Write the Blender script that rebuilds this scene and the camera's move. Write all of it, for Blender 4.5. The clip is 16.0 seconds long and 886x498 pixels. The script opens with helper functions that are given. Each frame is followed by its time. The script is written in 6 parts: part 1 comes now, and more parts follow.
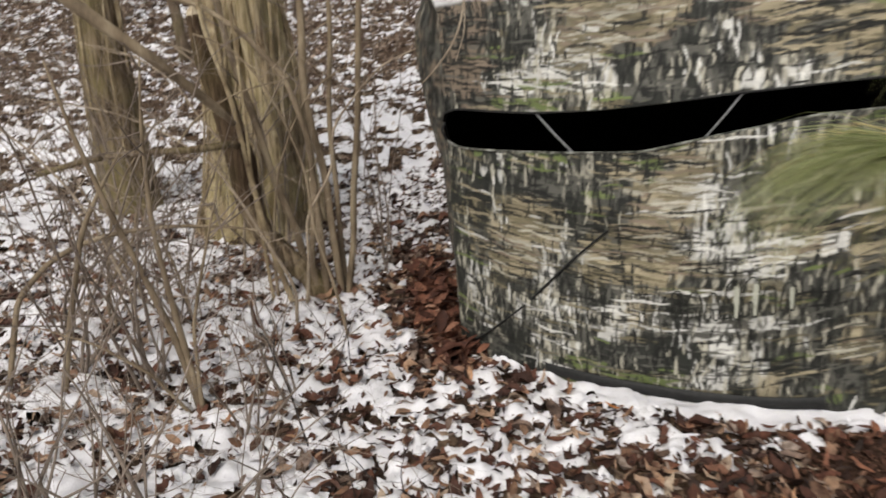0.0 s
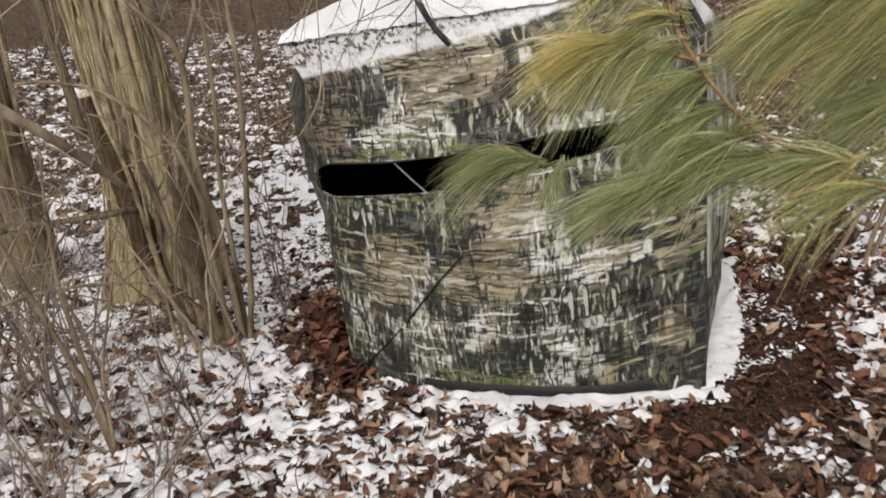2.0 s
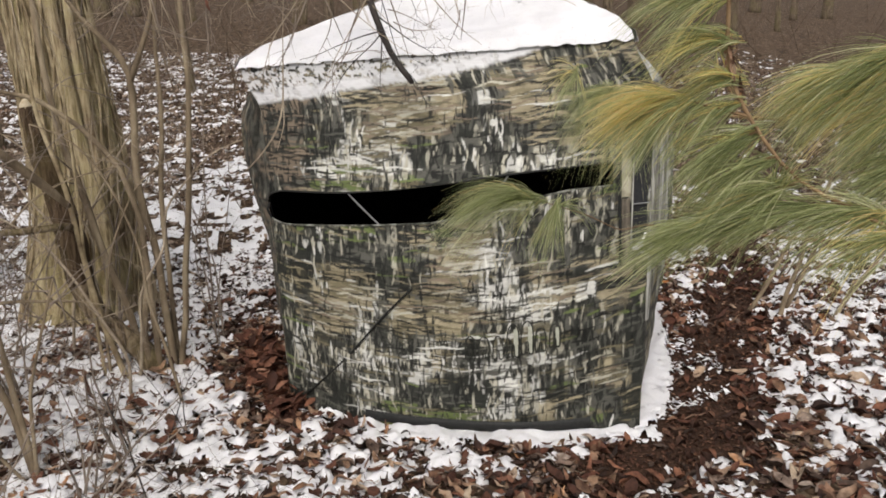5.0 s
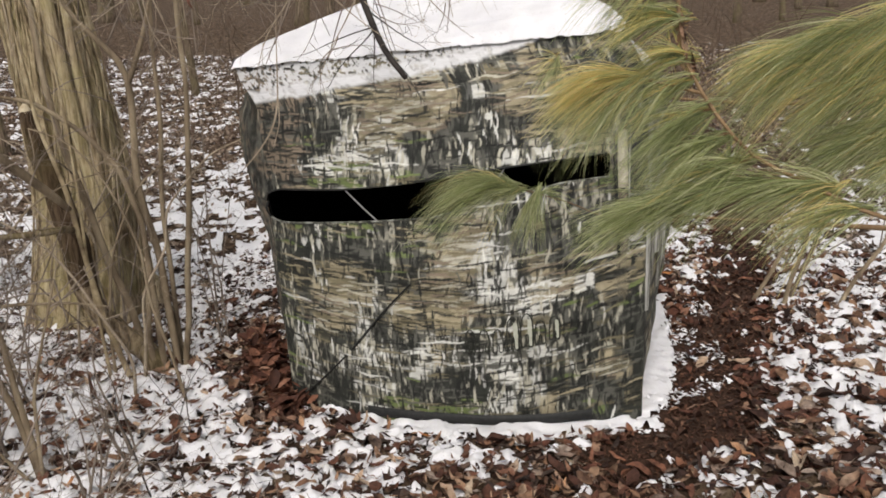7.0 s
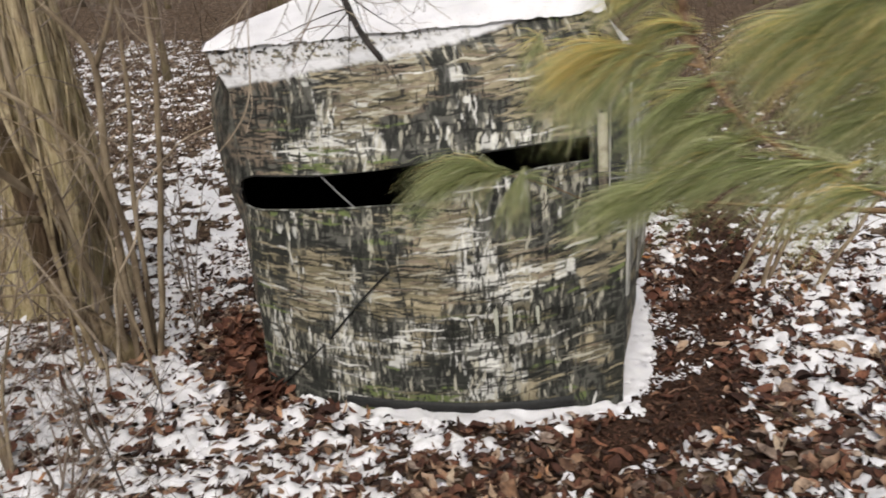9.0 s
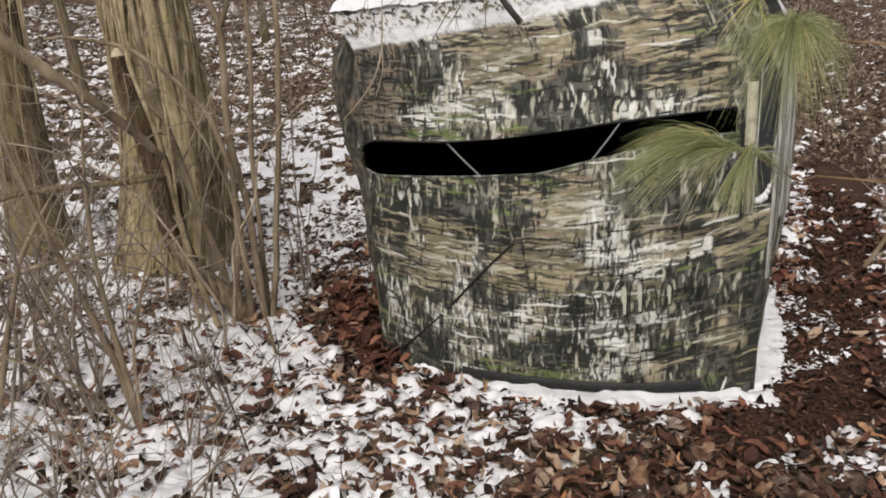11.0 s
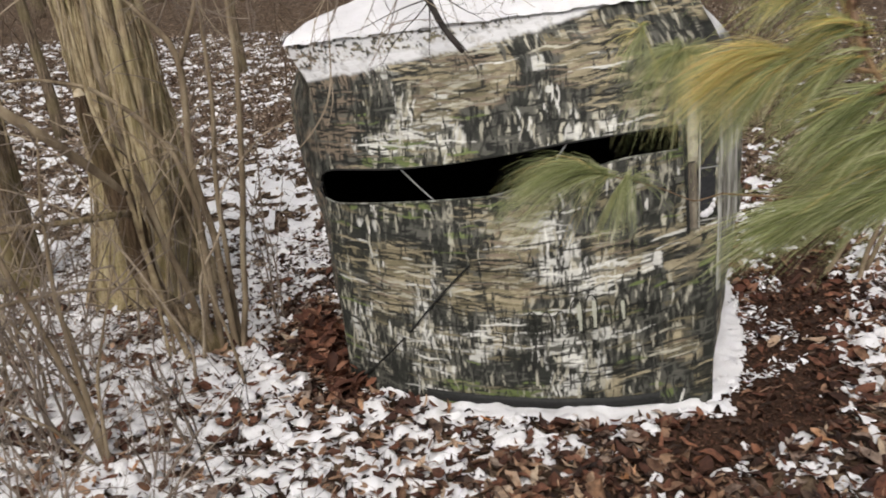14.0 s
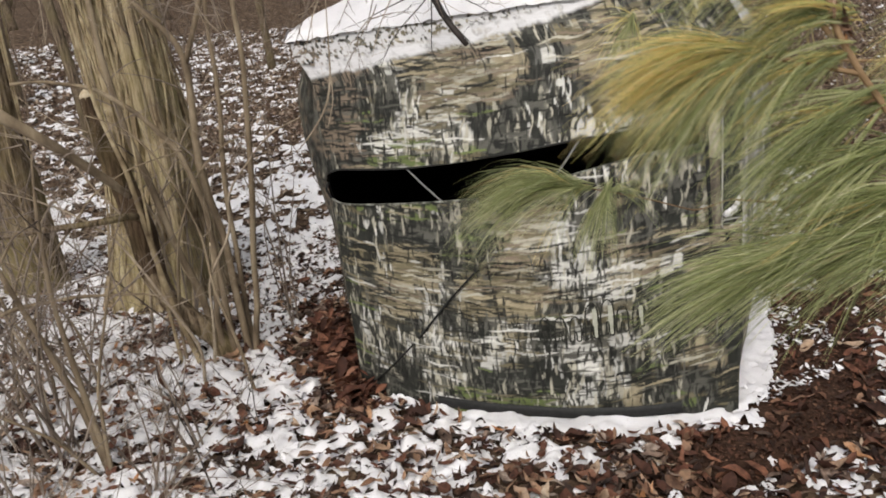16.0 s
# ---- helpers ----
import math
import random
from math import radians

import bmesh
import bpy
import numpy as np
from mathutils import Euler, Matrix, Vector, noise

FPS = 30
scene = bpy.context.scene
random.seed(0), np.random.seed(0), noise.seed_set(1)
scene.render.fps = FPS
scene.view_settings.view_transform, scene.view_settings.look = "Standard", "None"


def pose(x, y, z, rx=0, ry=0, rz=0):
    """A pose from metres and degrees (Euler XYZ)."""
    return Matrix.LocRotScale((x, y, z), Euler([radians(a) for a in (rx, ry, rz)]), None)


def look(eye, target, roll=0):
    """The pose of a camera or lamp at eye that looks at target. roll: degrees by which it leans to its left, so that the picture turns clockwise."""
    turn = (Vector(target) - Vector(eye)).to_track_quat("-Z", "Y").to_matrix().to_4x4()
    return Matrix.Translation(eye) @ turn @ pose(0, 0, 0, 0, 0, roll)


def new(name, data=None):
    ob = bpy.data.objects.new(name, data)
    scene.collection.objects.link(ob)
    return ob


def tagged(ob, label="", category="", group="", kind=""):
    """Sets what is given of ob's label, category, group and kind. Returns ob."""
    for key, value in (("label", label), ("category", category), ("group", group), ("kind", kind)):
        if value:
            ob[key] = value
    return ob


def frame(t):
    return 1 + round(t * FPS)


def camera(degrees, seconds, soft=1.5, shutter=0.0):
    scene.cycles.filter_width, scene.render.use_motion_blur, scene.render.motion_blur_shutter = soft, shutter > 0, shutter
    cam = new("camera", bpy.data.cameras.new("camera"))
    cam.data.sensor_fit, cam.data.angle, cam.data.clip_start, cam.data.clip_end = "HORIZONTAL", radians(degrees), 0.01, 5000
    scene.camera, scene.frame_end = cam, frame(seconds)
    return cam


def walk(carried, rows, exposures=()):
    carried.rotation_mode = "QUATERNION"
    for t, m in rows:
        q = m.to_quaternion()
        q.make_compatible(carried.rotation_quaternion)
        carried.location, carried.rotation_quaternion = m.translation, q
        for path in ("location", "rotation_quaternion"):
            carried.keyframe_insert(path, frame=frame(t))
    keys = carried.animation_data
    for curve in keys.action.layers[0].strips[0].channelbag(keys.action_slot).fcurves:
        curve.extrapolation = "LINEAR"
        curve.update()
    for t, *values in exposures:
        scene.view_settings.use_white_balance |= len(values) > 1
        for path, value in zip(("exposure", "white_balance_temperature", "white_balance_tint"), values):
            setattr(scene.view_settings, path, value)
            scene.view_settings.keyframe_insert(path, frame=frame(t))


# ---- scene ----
cam = camera(60.5, 16.0, soft=1.75, shutter=0.65)
METRES, EYE, TILT, LEAN, TURN = 2.0, 1.435, -20.5, 2.0, 0.0
ROWS = [
    (0.0, 0.0, 0.0, 0.0, 0.0, 0.0, -0.0),
    (0.5, -0.0156, -0.1045, -0.0298, -3.99, 2.46, 1.54),
    (1.0, 0.0297, -0.1643, -0.0398, -7.42, 4.08, 3.3),
    (1.5, 0.0815, -0.1808, -0.0451, -6.54, 4.54, 4.06),
    (2.0, 0.075, -0.213, -0.0573, -5.92, 4.06, 5.05),
    (2.5, -0.0157, -0.235, -0.0923, -7.11, 2.88, 5.17),
    (3.0, -0.0494, -0.2384, -0.0968, -8.03, 2.2, 4.82),
    (3.5, -0.0193, -0.2449, -0.0918, -8.95, 2.46, 4.27),
    (4.0, 0.0004, -0.2467, -0.091, -9.95, 3.52, 3.59),
    (4.5, 0.0135, -0.2386, -0.0712, -11.65, 5.17, 3.14),
    (5.0, 0.0085, -0.2239, -0.0598, -12.34, 6.34, 2.81),
    (7.5, 0.0383, -0.2304, -0.0684, -11.68, 6.17, 4.42),
    (8.0, 0.0492, -0.2258, -0.0627, -12.83, 5.8, 4.96),
    (8.5, 0.0586, -0.2169, -0.0636, -13.51, 5.45, 5.07),
    (9.0, 0.0319, -0.2057, -0.0636, -13.16, 5.03, 4.65),
    (9.5, -0.0306, -0.1861, -0.0556, -12.23, 4.69, 3.8),
    (10.0, -0.056, -0.1698, -0.0536, -10.68, 4.2, 2.87),
    (12.5, 0.0095, -0.1292, -0.038, -5.01, 1.55, 2.48),
    (13.0, 0.0383, -0.1476, -0.0347, -6.65, 2.62, 2.97),
    (13.5, 0.0474, -0.17, -0.0346, -7.94, 3.7, 3.73),
    (14.0, 0.0152, -0.1824, -0.0448, -7.92, 4.35, 4.44),
    (14.5, -0.0043, -0.1753, -0.0491, -7.08, 4.51, 4.93),
    (15.0, 0.0102, -0.1629, -0.0378, -5.96, 4.35, 5.15),
    (15.5, 0.0481, -0.1478, -0.026, -5.18, 4.18, 4.99),
    (16.0, 0.078, -0.1266, -0.0245, -5.13, 3.98, 4.68),
]
walk(cam, [(t, pose(0, 0, EYE, TILT, LEAN, TURN) @ pose(METRES * x, METRES * y, METRES * z, 90 + pitch, roll, yaw)) for t, x, y, z, yaw, pitch, roll in ROWS])


# ---- world, sun and exposure ----
world = bpy.data.worlds.new("overcast_sky")
scene.world = world
world.use_nodes = True
wt = world.node_tree
wt.nodes.clear()
sky = wt.nodes.new("ShaderNodeTexSky")
sky.sky_type, sky.sun_disc = "NISHITA", False
sky.sun_elevation, sky.sun_rotation, sky.dust_density = radians(48), radians(200), 3.0
grey = wt.nodes.new("ShaderNodeHueSaturation")
grey.inputs["Saturation"].default_value = 0.08
back = wt.nodes.new("ShaderNodeBackground")
back.inputs["Strength"].default_value = 0.13
wout = wt.nodes.new("ShaderNodeOutputWorld")
wt.links.new(sky.outputs[0], grey.inputs["Color"])
wt.links.new(grey.outputs[0], back.inputs["Color"])
wt.links.new(back.outputs[0], wout.inputs["Surface"])
sun_data = bpy.data.lights.new("sun", "SUN")
sun_data.energy, sun_data.angle, sun_data.color = 1.2, radians(25), (1.0, 0.905, 0.82)
sun = new("sun", sun_data)
# the sky's sun stands at azimuth 200 degrees, 48 high
_az, _el = radians(200), radians(48)
sun.matrix_world = look((math.sin(_az) * math.cos(_el) * 30, math.cos(_az) * math.cos(_el) * 30, math.sin(_el) * 30), (0, 0, 0))
scene.view_settings.exposure = 0.32


# ---- small tools ----
def rnd(i, j, s):
    h = np.sin(i * 127.1 + j * 311.7 + s * 74.7) * 43758.5453
    return h - np.floor(h)


def vnoise(x, y, s=0):
    """Smooth value noise, 0 to 1."""
    x, y = np.asarray(x, float), np.asarray(y, float)
    i, j = np.floor(x), np.floor(y)
    a, b = x - i, y - j
    a, b = a * a * (3 - 2 * a), b * b * (3 - 2 * b)
    return ((rnd(i, j, s) * (1 - a) + rnd(i + 1, j, s) * a) * (1 - b)
            + (rnd(i, j + 1, s) * (1 - a) + rnd(i + 1, j + 1, s) * a) * b)


def fbm(x, y, s=0, octaves=3):
    t, w, f = 0.0, 0.5, 1.0
    for k in range(octaves):
        t = t + w * vnoise(x * f, y * f, s + 13 * k)
        w, f = w * 0.5, f * 2.03
    return t / (1 - 0.5 ** octaves)


def ss(a, b, x):
    t = np.clip((np.asarray(x, float) - a) / (b - a), 0, 1)
    return t * t * (3 - 2 * t)


class Build:
    """Collects pieces of one mesh."""

    def __init__(self):
        self.v, self.f, self.n = [], [], 0

    def add(self, verts, faces):
        verts = np.asarray(verts, float).reshape(-1, 3)
        self.v.append(verts)
        if isinstance(faces, np.ndarray):
            self.f.extend((faces + self.n).tolist())
        else:
            self.f.extend([tuple(int(i) + self.n for i in q) for q in faces])
        self.n += len(verts)
        return self

    def mesh(self, name, mat, smooth=True):
        me = bpy.data.meshes.new(name)
        me.from_pydata(np.concatenate(self.v).tolist() if self.v else [], [], self.f)
        me.materials.append(mat)
        if smooth:
            me.polygons.foreach_set("use_smooth", [True] * len(me.polygons))
        me.update()
        return me


def grid_faces(rows, cols, wrap=False):
    out = []
    m = cols if wrap else cols - 1
    for r in range(rows - 1):
        for c in range(m):
            d = (c + 1) % cols
            out.append((r * cols + c, r * cols + d, (r + 1) * cols + d, (r + 1) * cols + c))
    return out


def thing(name, at, label, category, group="", kind=""):
    """An empty at a thing's base; its parts are given in world places."""
    ob = new(name)
    ob.empty_display_size = 0.1
    ob.location = at
    return tagged(ob, label, category, group, kind)


def part(name, data, parent, label=""):
    """One mesh as a part of a thing, or of a part."""
    ob = new(name, data)
    ob.parent = parent
    if parent.type == "EMPTY":
        ob.matrix_parent_inverse = Matrix.Translation(-Vector(parent.location))
    return tagged(ob, label, kind="stuff" if name in ("twig_spray", "vine_tangle", "needle_spray", "dry_and_lit_needle_spray", "bud_husk") else "")


def lone(name, data, label, category, group="", kind=""):
    return tagged(new(name, data), label, category, group, kind)


def curve_points(pts, n):
    """n points and radii of a smooth line through (x, y, z, r) rows."""
    p = np.asarray(pts, float)
    d = np.r_[0, np.cumsum(np.linalg.norm(np.diff(p[:, :3], axis=0), axis=1))]
    t = np.linspace(0, d[-1], n)
    q = np.stack([np.interp(t, d, p[:, k]) for k in range(p.shape[1])], 1)
    if n > 4:
        for _ in range(max(1, n // (2 * len(p)))):
            q[1:-1] = 0.25 * q[:-2] + 0.5 * q[1:-1] + 0.25 * q[2:]
    return q


def tube(build, pts, n=10, sides=6, bumps=0.0, seed=0, cap=True):
    """A bent tapering tube through (x, y, z, r) rows; bumps gives long ridges as on bark."""
    q = curve_points(pts, n)
    c, r = q[:, :3], q[:, 3]
    t = np.gradient(c, axis=0)
    t /= np.linalg.norm(t, axis=1, keepdims=True) + 1e-9
    ref = np.array([0.0, 1.0, 0.0]) if abs(t[:, 1]).mean() < 0.8 else np.array([1.0, 0.0, 0.0])
    a = np.cross(t, ref)
    a /= np.linalg.norm(a, axis=1, keepdims=True) + 1e-9
    b = np.cross(t, a)
    ang = np.linspace(0, 2 * np.pi, sides, endpoint=False)
    rr = np.repeat(r[:, None], sides, 1)
    if bumps:
        along = np.arange(n)[:, None] / n
        k = np.arange(sides)[None, :]
        waves = np.sin(ang[None] * 7 + seed + 2.5 * np.sin(along * 3 + seed)) * 0.2 + np.sin(ang[None] * 3 + seed * 2 + along * 2) * 0.25
        fine = vnoise(k * 0.9 + along * 3.0, along * n * 0.16, seed + 5) - 0.5
        finer = vnoise(k * 2.3 + along * 5.0, along * n * 0.45, seed + 9) - 0.5
        rr = rr * (1 + bumps * (waves + 1.6 * fine + 0.9 * finer))
    v = c[:, None] + rr[..., None] * (np.cos(ang)[None, :, None] * a[:, None] + np.sin(ang)[None, :, None] * b[:, None])
    f = grid_faces(n, sides, True)
    v = v.reshape(-1, 3)
    if cap:
        f.append(tuple(range(sides))[::-1])
        f.append(tuple(range((n - 1) * sides, n * sides)))
    build.add(v, f)
    return q


# ---- materials ----
def material(name, rough=0.8, spec=0.3):
    m = bpy.data.materials.new(name)
    m.use_nodes = True
    b = m.node_tree.nodes["Principled BSDF"]
    b.inputs["Roughness"].default_value = rough
    b.inputs["Specular IOR Level"].default_value = spec
    return m, m.node_tree, b


def nnode(t, kind, **inputs):
    n = t.nodes.new(kind)
    for k, v in inputs.items():
        n.inputs[k.replace("_", " ")].default_value = v
    return n


def ramp(t, fac, stops):
    n = t.nodes.new("ShaderNodeValToRGB")
    e = n.color_ramp.elements
    while len(e) < len(stops):
        e.new(0.5)
    for el, (pos, col) in zip(e, stops):
        el.position, el.color = pos, (*col, 1)
    t.links.new(fac, n.inputs["Fac"])
    return n.outputs["Color"]


def mixed(t, fac, a, b, mode="MIX"):
    n = t.nodes.new("ShaderNodeMix")
    n.data_type, n.blend_type = "RGBA", mode
    for s, val in (("Factor", fac), ("A", a), ("B", b)):
        sock = n.inputs[0] if s == "Factor" else n.inputs[6 if s == "A" else 7]
        if isinstance(val, (int, float)):
            sock.default_value = val
        elif isinstance(val, tuple):
            sock.default_value = (*val, 1)
        else:
            t.links.new(val, sock)
    return n.outputs[2]


def noise_at(t, scale, detail=4.0, rough=0.55, stretch=None, coord="Object", distort=0.0):
    c = t.nodes.new("ShaderNodeTexCoord").outputs[coord]
    if stretch:
        mp = t.nodes.new("ShaderNodeMapping")
        mp.inputs["Scale"].default_value = stretch
        t.links.new(c, mp.inputs["Vector"])
        c = mp.outputs[0]
    n = nnode(t, "ShaderNodeTexNoise", Scale=scale, Detail=detail, Roughness=rough, Distortion=distort)
    t.links.new(c, n.inputs["Vector"])
    return n.outputs["Fac"]


def bump(t, b, height, strength=0.5, distance=0.01):
    n = nnode(t, "ShaderNodeBump", Strength=strength, Distance=distance)
    t.links.new(height, n.inputs["Height"])
    t.links.new(n.outputs[0], b.inputs["Normal"])


def mat_bark(name, dark, mid, light, green):
    m, t, b = material(name, 0.9, 0.15)
    ridges = noise_at(t, 9, 6, 0.6, (5, 5, 0.55), distort=0.4)
    blot = noise_at(t, 3, 3, 0.5)
    col = ramp(t, ridges, [(0.36, dark), (0.5, mid), (0.68, light)])
    fibre = noise_at(t, 30, 5, 0.65, (5, 5, 0.35), distort=0.3)
    col = mixed(t, 0.75, col, ramp(t, fibre, [(0.36, (0.45, 0.42, 0.38)), (0.5, (0.95, 0.95, 0.95)), (0.62, (1, 1, 1))]), "MULTIPLY")
    moss = ramp(t, blot, [(0.42, (0, 0, 0)), (0.62, (1, 1, 1))])
    col = mixed(t, moss, col, mixed(t, 0.6, col, green))
    t.links.new(col, b.inputs["Base Color"])
    bump(t, b, mixed(t, 0.4, ridges, fibre), 0.9, 0.02)
    return m


def mat_plain(name, stops, scale=20, rough=0.85, spec=0.2, bumpy=0.3, stretch=None, dist=0.004):
    m, t, b = material(name, rough, spec)
    n = noise_at(t, scale, 5, 0.6, stretch)
    t.links.new(ramp(t, n, stops), b.inputs["Base Color"])
    if bumpy:
        bump(t, b, n, bumpy, dist)
    return m


def mat_leaf(name, tones):
    """Dead leaves: a tone for each leaf, veins and blotches on it."""
    m, t, b = material(name, 0.75, 0.25)
    isl = t.nodes.new("ShaderNodeNewGeometry").outputs["Random Per Island"]
    base = ramp(t, isl, tones)
    blot = noise_at(t, 60, 4)
    col = mixed(t, 0.6, base, ramp(t, blot, [(0.3, (0.25, 0.22, 0.2)), (0.7, (1, 1, 1))]), "MULTIPLY")
    stain = ramp(t, noise_at(t, 22, 3, 0.6), [(0.35, (0.45, 0.40, 0.37)), (0.5, (1, 1, 1)), (0.66, (1.3, 1.22, 1.12))])
    col = mixed(t, 0.8, col, stain, "MULTIPLY")
    t.links.new(col, b.inputs["Base Color"])
    bump(t, b, mixed(t, 0.4, blot, noise_at(t, 150, 2, 0.5)), 0.6, 0.003)
    return m


def mat_snow():
    m, t, b = material("snow", 0.6, 0.3)
    n = noise_at(t, 45, 6, 0.65)
    big = noise_at(t, 6, 3)
    col = ramp(t, big, [(0.35, (0.70, 0.69, 0.705)), (0.65, (0.82, 0.81, 0.825))])
    grit = ramp(t, noise_at(t, 130, 3, 0.7), [(0.27, (0.3, 0.24, 0.19)), (0.36, (1, 1, 1))])
    t.links.new(mixed(t, 0.8, col, grit, "MULTIPLY"), b.inputs["Base Color"])
    b.inputs["Subsurface Weight"].default_value = 0.15
    b.inputs["Subsurface Radius"].default_value = (0.01, 0.01, 0.012)
    bump(t, b, n, 0.5, 0.01)
    return m


def mat_ground():
    """Damp leaf litter, with thin snow in patches on the far slope."""
    m, t, b = material("leaf_litter", 0.9, 0.15)
    c = t.nodes.new("ShaderNodeTexCoord").outputs["Object"]
    warp = nnode(t, "ShaderNodeTexNoise", Scale=9.0, Detail=3.0)
    t.links.new(c, warp.inputs["Vector"])
    mp = mixed(t, 0.08, c, warp.outputs["Color"])
    vor = nnode(t, "ShaderNodeTexVoronoi", Scale=16.0)
    t.links.new(mp, vor.inputs["Vector"])
    sep = t.nodes.new("ShaderNodeSeparateColor")
    t.links.new(vor.outputs["Color"], sep.inputs[0])
    tone = ramp(t, sep.outputs[0], [(0.0, (0.036, 0.023, 0.015)), (0.45, (0.085, 0.053, 0.033)), (0.8, (0.155, 0.104, 0.066)), (1.0, (0.28, 0.215, 0.15))])
    fine = noise_at(t, 70, 5, 0.65)
    tone = mixed(t, 0.7, tone, ramp(t, fine, [(0.3, (0.25, 0.22, 0.2)), (0.65, (1, 1, 1))]), "MULTIPLY")
    t.links.new(tone, b.inputs["Base Color"])
    pth = t.nodes.new("ShaderNodeVertexColor")
    pth.layer_name = "worn"
    soil = ramp(t, noise_at(t, 55, 6, 0.7), [(0.3, (0.022, 0.012, 0.008)), (0.55, (0.062, 0.033, 0.021)), (0.8, (0.12, 0.07, 0.045))])
    t.links.new(mixed(t, pth.outputs["Color"], tone, soil), b.inputs["Base Color"])
    bump(t, b, mixed(t, 0.5, vor.outputs["Distance"], fine), 0.8, 0.03)
    return m


def mat_print():
    """Printed camouflage cloth: the print's colours, with shade painted in at the left, lie on the mesh, weave and
    creases come on top; settled snow dusts the top band.
    """
    m, t, b = material("camouflage_cloth", 0.7, 0.25)
    a = t.nodes.new("ShaderNodeVertexColor")
    a.layer_name = "print"
    weave = noise_at(t, 220, 2, 0.5)
    streak = noise_at(t, 30, 4, 0.6, (1, 1, 5))
    col = mixed(t, 0.2, a.outputs["Color"], ramp(t, streak, [(0.3, (0.45, 0.45, 0.45)), (0.6, (1, 1, 1))]), "MULTIPLY")
    t.links.new(col, b.inputs["Base Color"])
    crease = noise_at(t, 5, 3, 0.5, (1, 1, 2.5), distort=0.6)
    bump(t, b, mixed(t, 0.15, crease, weave), 0.45, 0.03)
    return m


SNOW = mat_snow()
LITTER = mat_ground()
CLOTH = mat_print()
LINING = mat_plain("black_lining", [(0.3, (0.003, 0.003, 0.003)), (0.7, (0.006, 0.006, 0.006))], 40, 0.95, 0.05)
MESH_NET = mat_plain("dark_window_mesh", [(0.3, (0.02, 0.02, 0.022)), (0.7, (0.035, 0.035, 0.037))], 90, 0.8, 0.2)
BLACK_TAPE = mat_plain("black_webbing", [(0.3, (0.008, 0.008, 0.008)), (0.7, (0.02, 0.02, 0.018))], 60, 0.6, 0.3)
CREAM = mat_plain("faded_strip_cloth", [(0.3, (0.22, 0.2, 0.14)), (0.5, (0.42, 0.39, 0.29)), (0.7, (0.5, 0.47, 0.36))], 18, 0.7, 0.2)
CORD = mat_plain("grey_cord", [(0.3, (0.15, 0.15, 0.15)), (0.7, (0.28, 0.28, 0.28))], 80, 0.6, 0.3)
EDGE_PALE = mat_plain("pale_creased_cloth", [(0.35, (0.14, 0.135, 0.11)), (0.5, (0.36, 0.35, 0.31)), (0.65, (0.58, 0.57, 0.53))], 30, 0.7, 0.2, 0.4, (3, 3, 0.25))
FLAP_GREY = mat_plain("grey_creased_cloth", [(0.35, (0.06, 0.058, 0.05)), (0.5, (0.19, 0.18, 0.15)), (0.65, (0.36, 0.35, 0.31))], 30, 0.7, 0.2, 0.4, (3, 3, 0.25))
FLAP_LOW = mat_plain("brown_strap_cloth", [(0.35, (0.055, 0.05, 0.04)), (0.5, (0.15, 0.125, 0.095)), (0.65, (0.32, 0.29, 0.22))], 22, 0.7, 0.2, 0.4, (1, 1, 0.35))
INK = mat_plain("print_ink", [(0.3, (0.02, 0.022, 0.018)), (0.7, (0.05, 0.05, 0.04))], 50, 0.7, 0.2)
PALE_INK = mat_plain("pale_print_ink", [(0.3, (0.36, 0.36, 0.28)), (0.7, (0.5, 0.5, 0.42))], 50, 0.7, 0.2)
EDGE = mat_plain("stitched_edge_cloth", [(0.4, (0.02, 0.021, 0.018)), (0.52, (0.12, 0.12, 0.10)), (0.66, (0.33, 0.33, 0.30))], 25, 0.7, 0.2)
BARK = mat_bark("stringy_bark", (0.12, 0.084, 0.05), (0.38, 0.295, 0.185), (0.58, 0.49, 0.34), (0.36, 0.31, 0.145))
BARK_DARK = mat_bark("dark_bark", (0.05, 0.035, 0.023), (0.18, 0.133, 0.085), (0.33, 0.26, 0.17), (0.19, 0.16, 0.07))
BARK_BROKEN = mat_bark("dark_broken_bark", (0.028, 0.018, 0.011), (0.085, 0.056, 0.034), (0.17, 0.12, 0.075), (0.11, 0.085, 0.035))
BARK_WOODS = mat_bark("distant_bark", (0.04, 0.03, 0.022), (0.15, 0.113, 0.08), (0.28, 0.22, 0.155), (0.15, 0.125, 0.065))
SAPLING = mat_plain("sapling_bark", [(0.3, (0.10, 0.075, 0.05)), (0.5, (0.21, 0.16, 0.105)), (0.72, (0.36, 0.295, 0.2))], 14, 0.85, 0.2, 0.4, (1, 1, 0.3))
TWIG = mat_plain("twig_bark", [(0.3, (0.10, 0.078, 0.062)), (0.7, (0.29, 0.235, 0.19))], 12, 0.85, 0.2, 0.2)
TWIG_PALE = mat_plain("pale_twig_bark", [(0.3, (0.2, 0.155, 0.11)), (0.7, (0.46, 0.38, 0.28))], 12, 0.85, 0.2, 0.2)
VINE = mat_plain("vine_bark", [(0.3, (0.14, 0.10, 0.06)), (0.5, (0.30, 0.235, 0.14)), (0.7, (0.52, 0.43, 0.28))], 9, 0.85, 0.2, 0.2)
TWIG_WOODS = mat_plain("woodland_twig_bark", [(0.3, (0.055, 0.038, 0.027)), (0.7, (0.19, 0.138, 0.098))], 12, 0.85, 0.2, 0.2)
TWIG_DARK = mat_plain("wet_dark_twig_bark", [(0.3, (0.012, 0.01, 0.009)), (0.7, (0.05, 0.04, 0.034))], 12, 0.6, 0.3, 0.2)
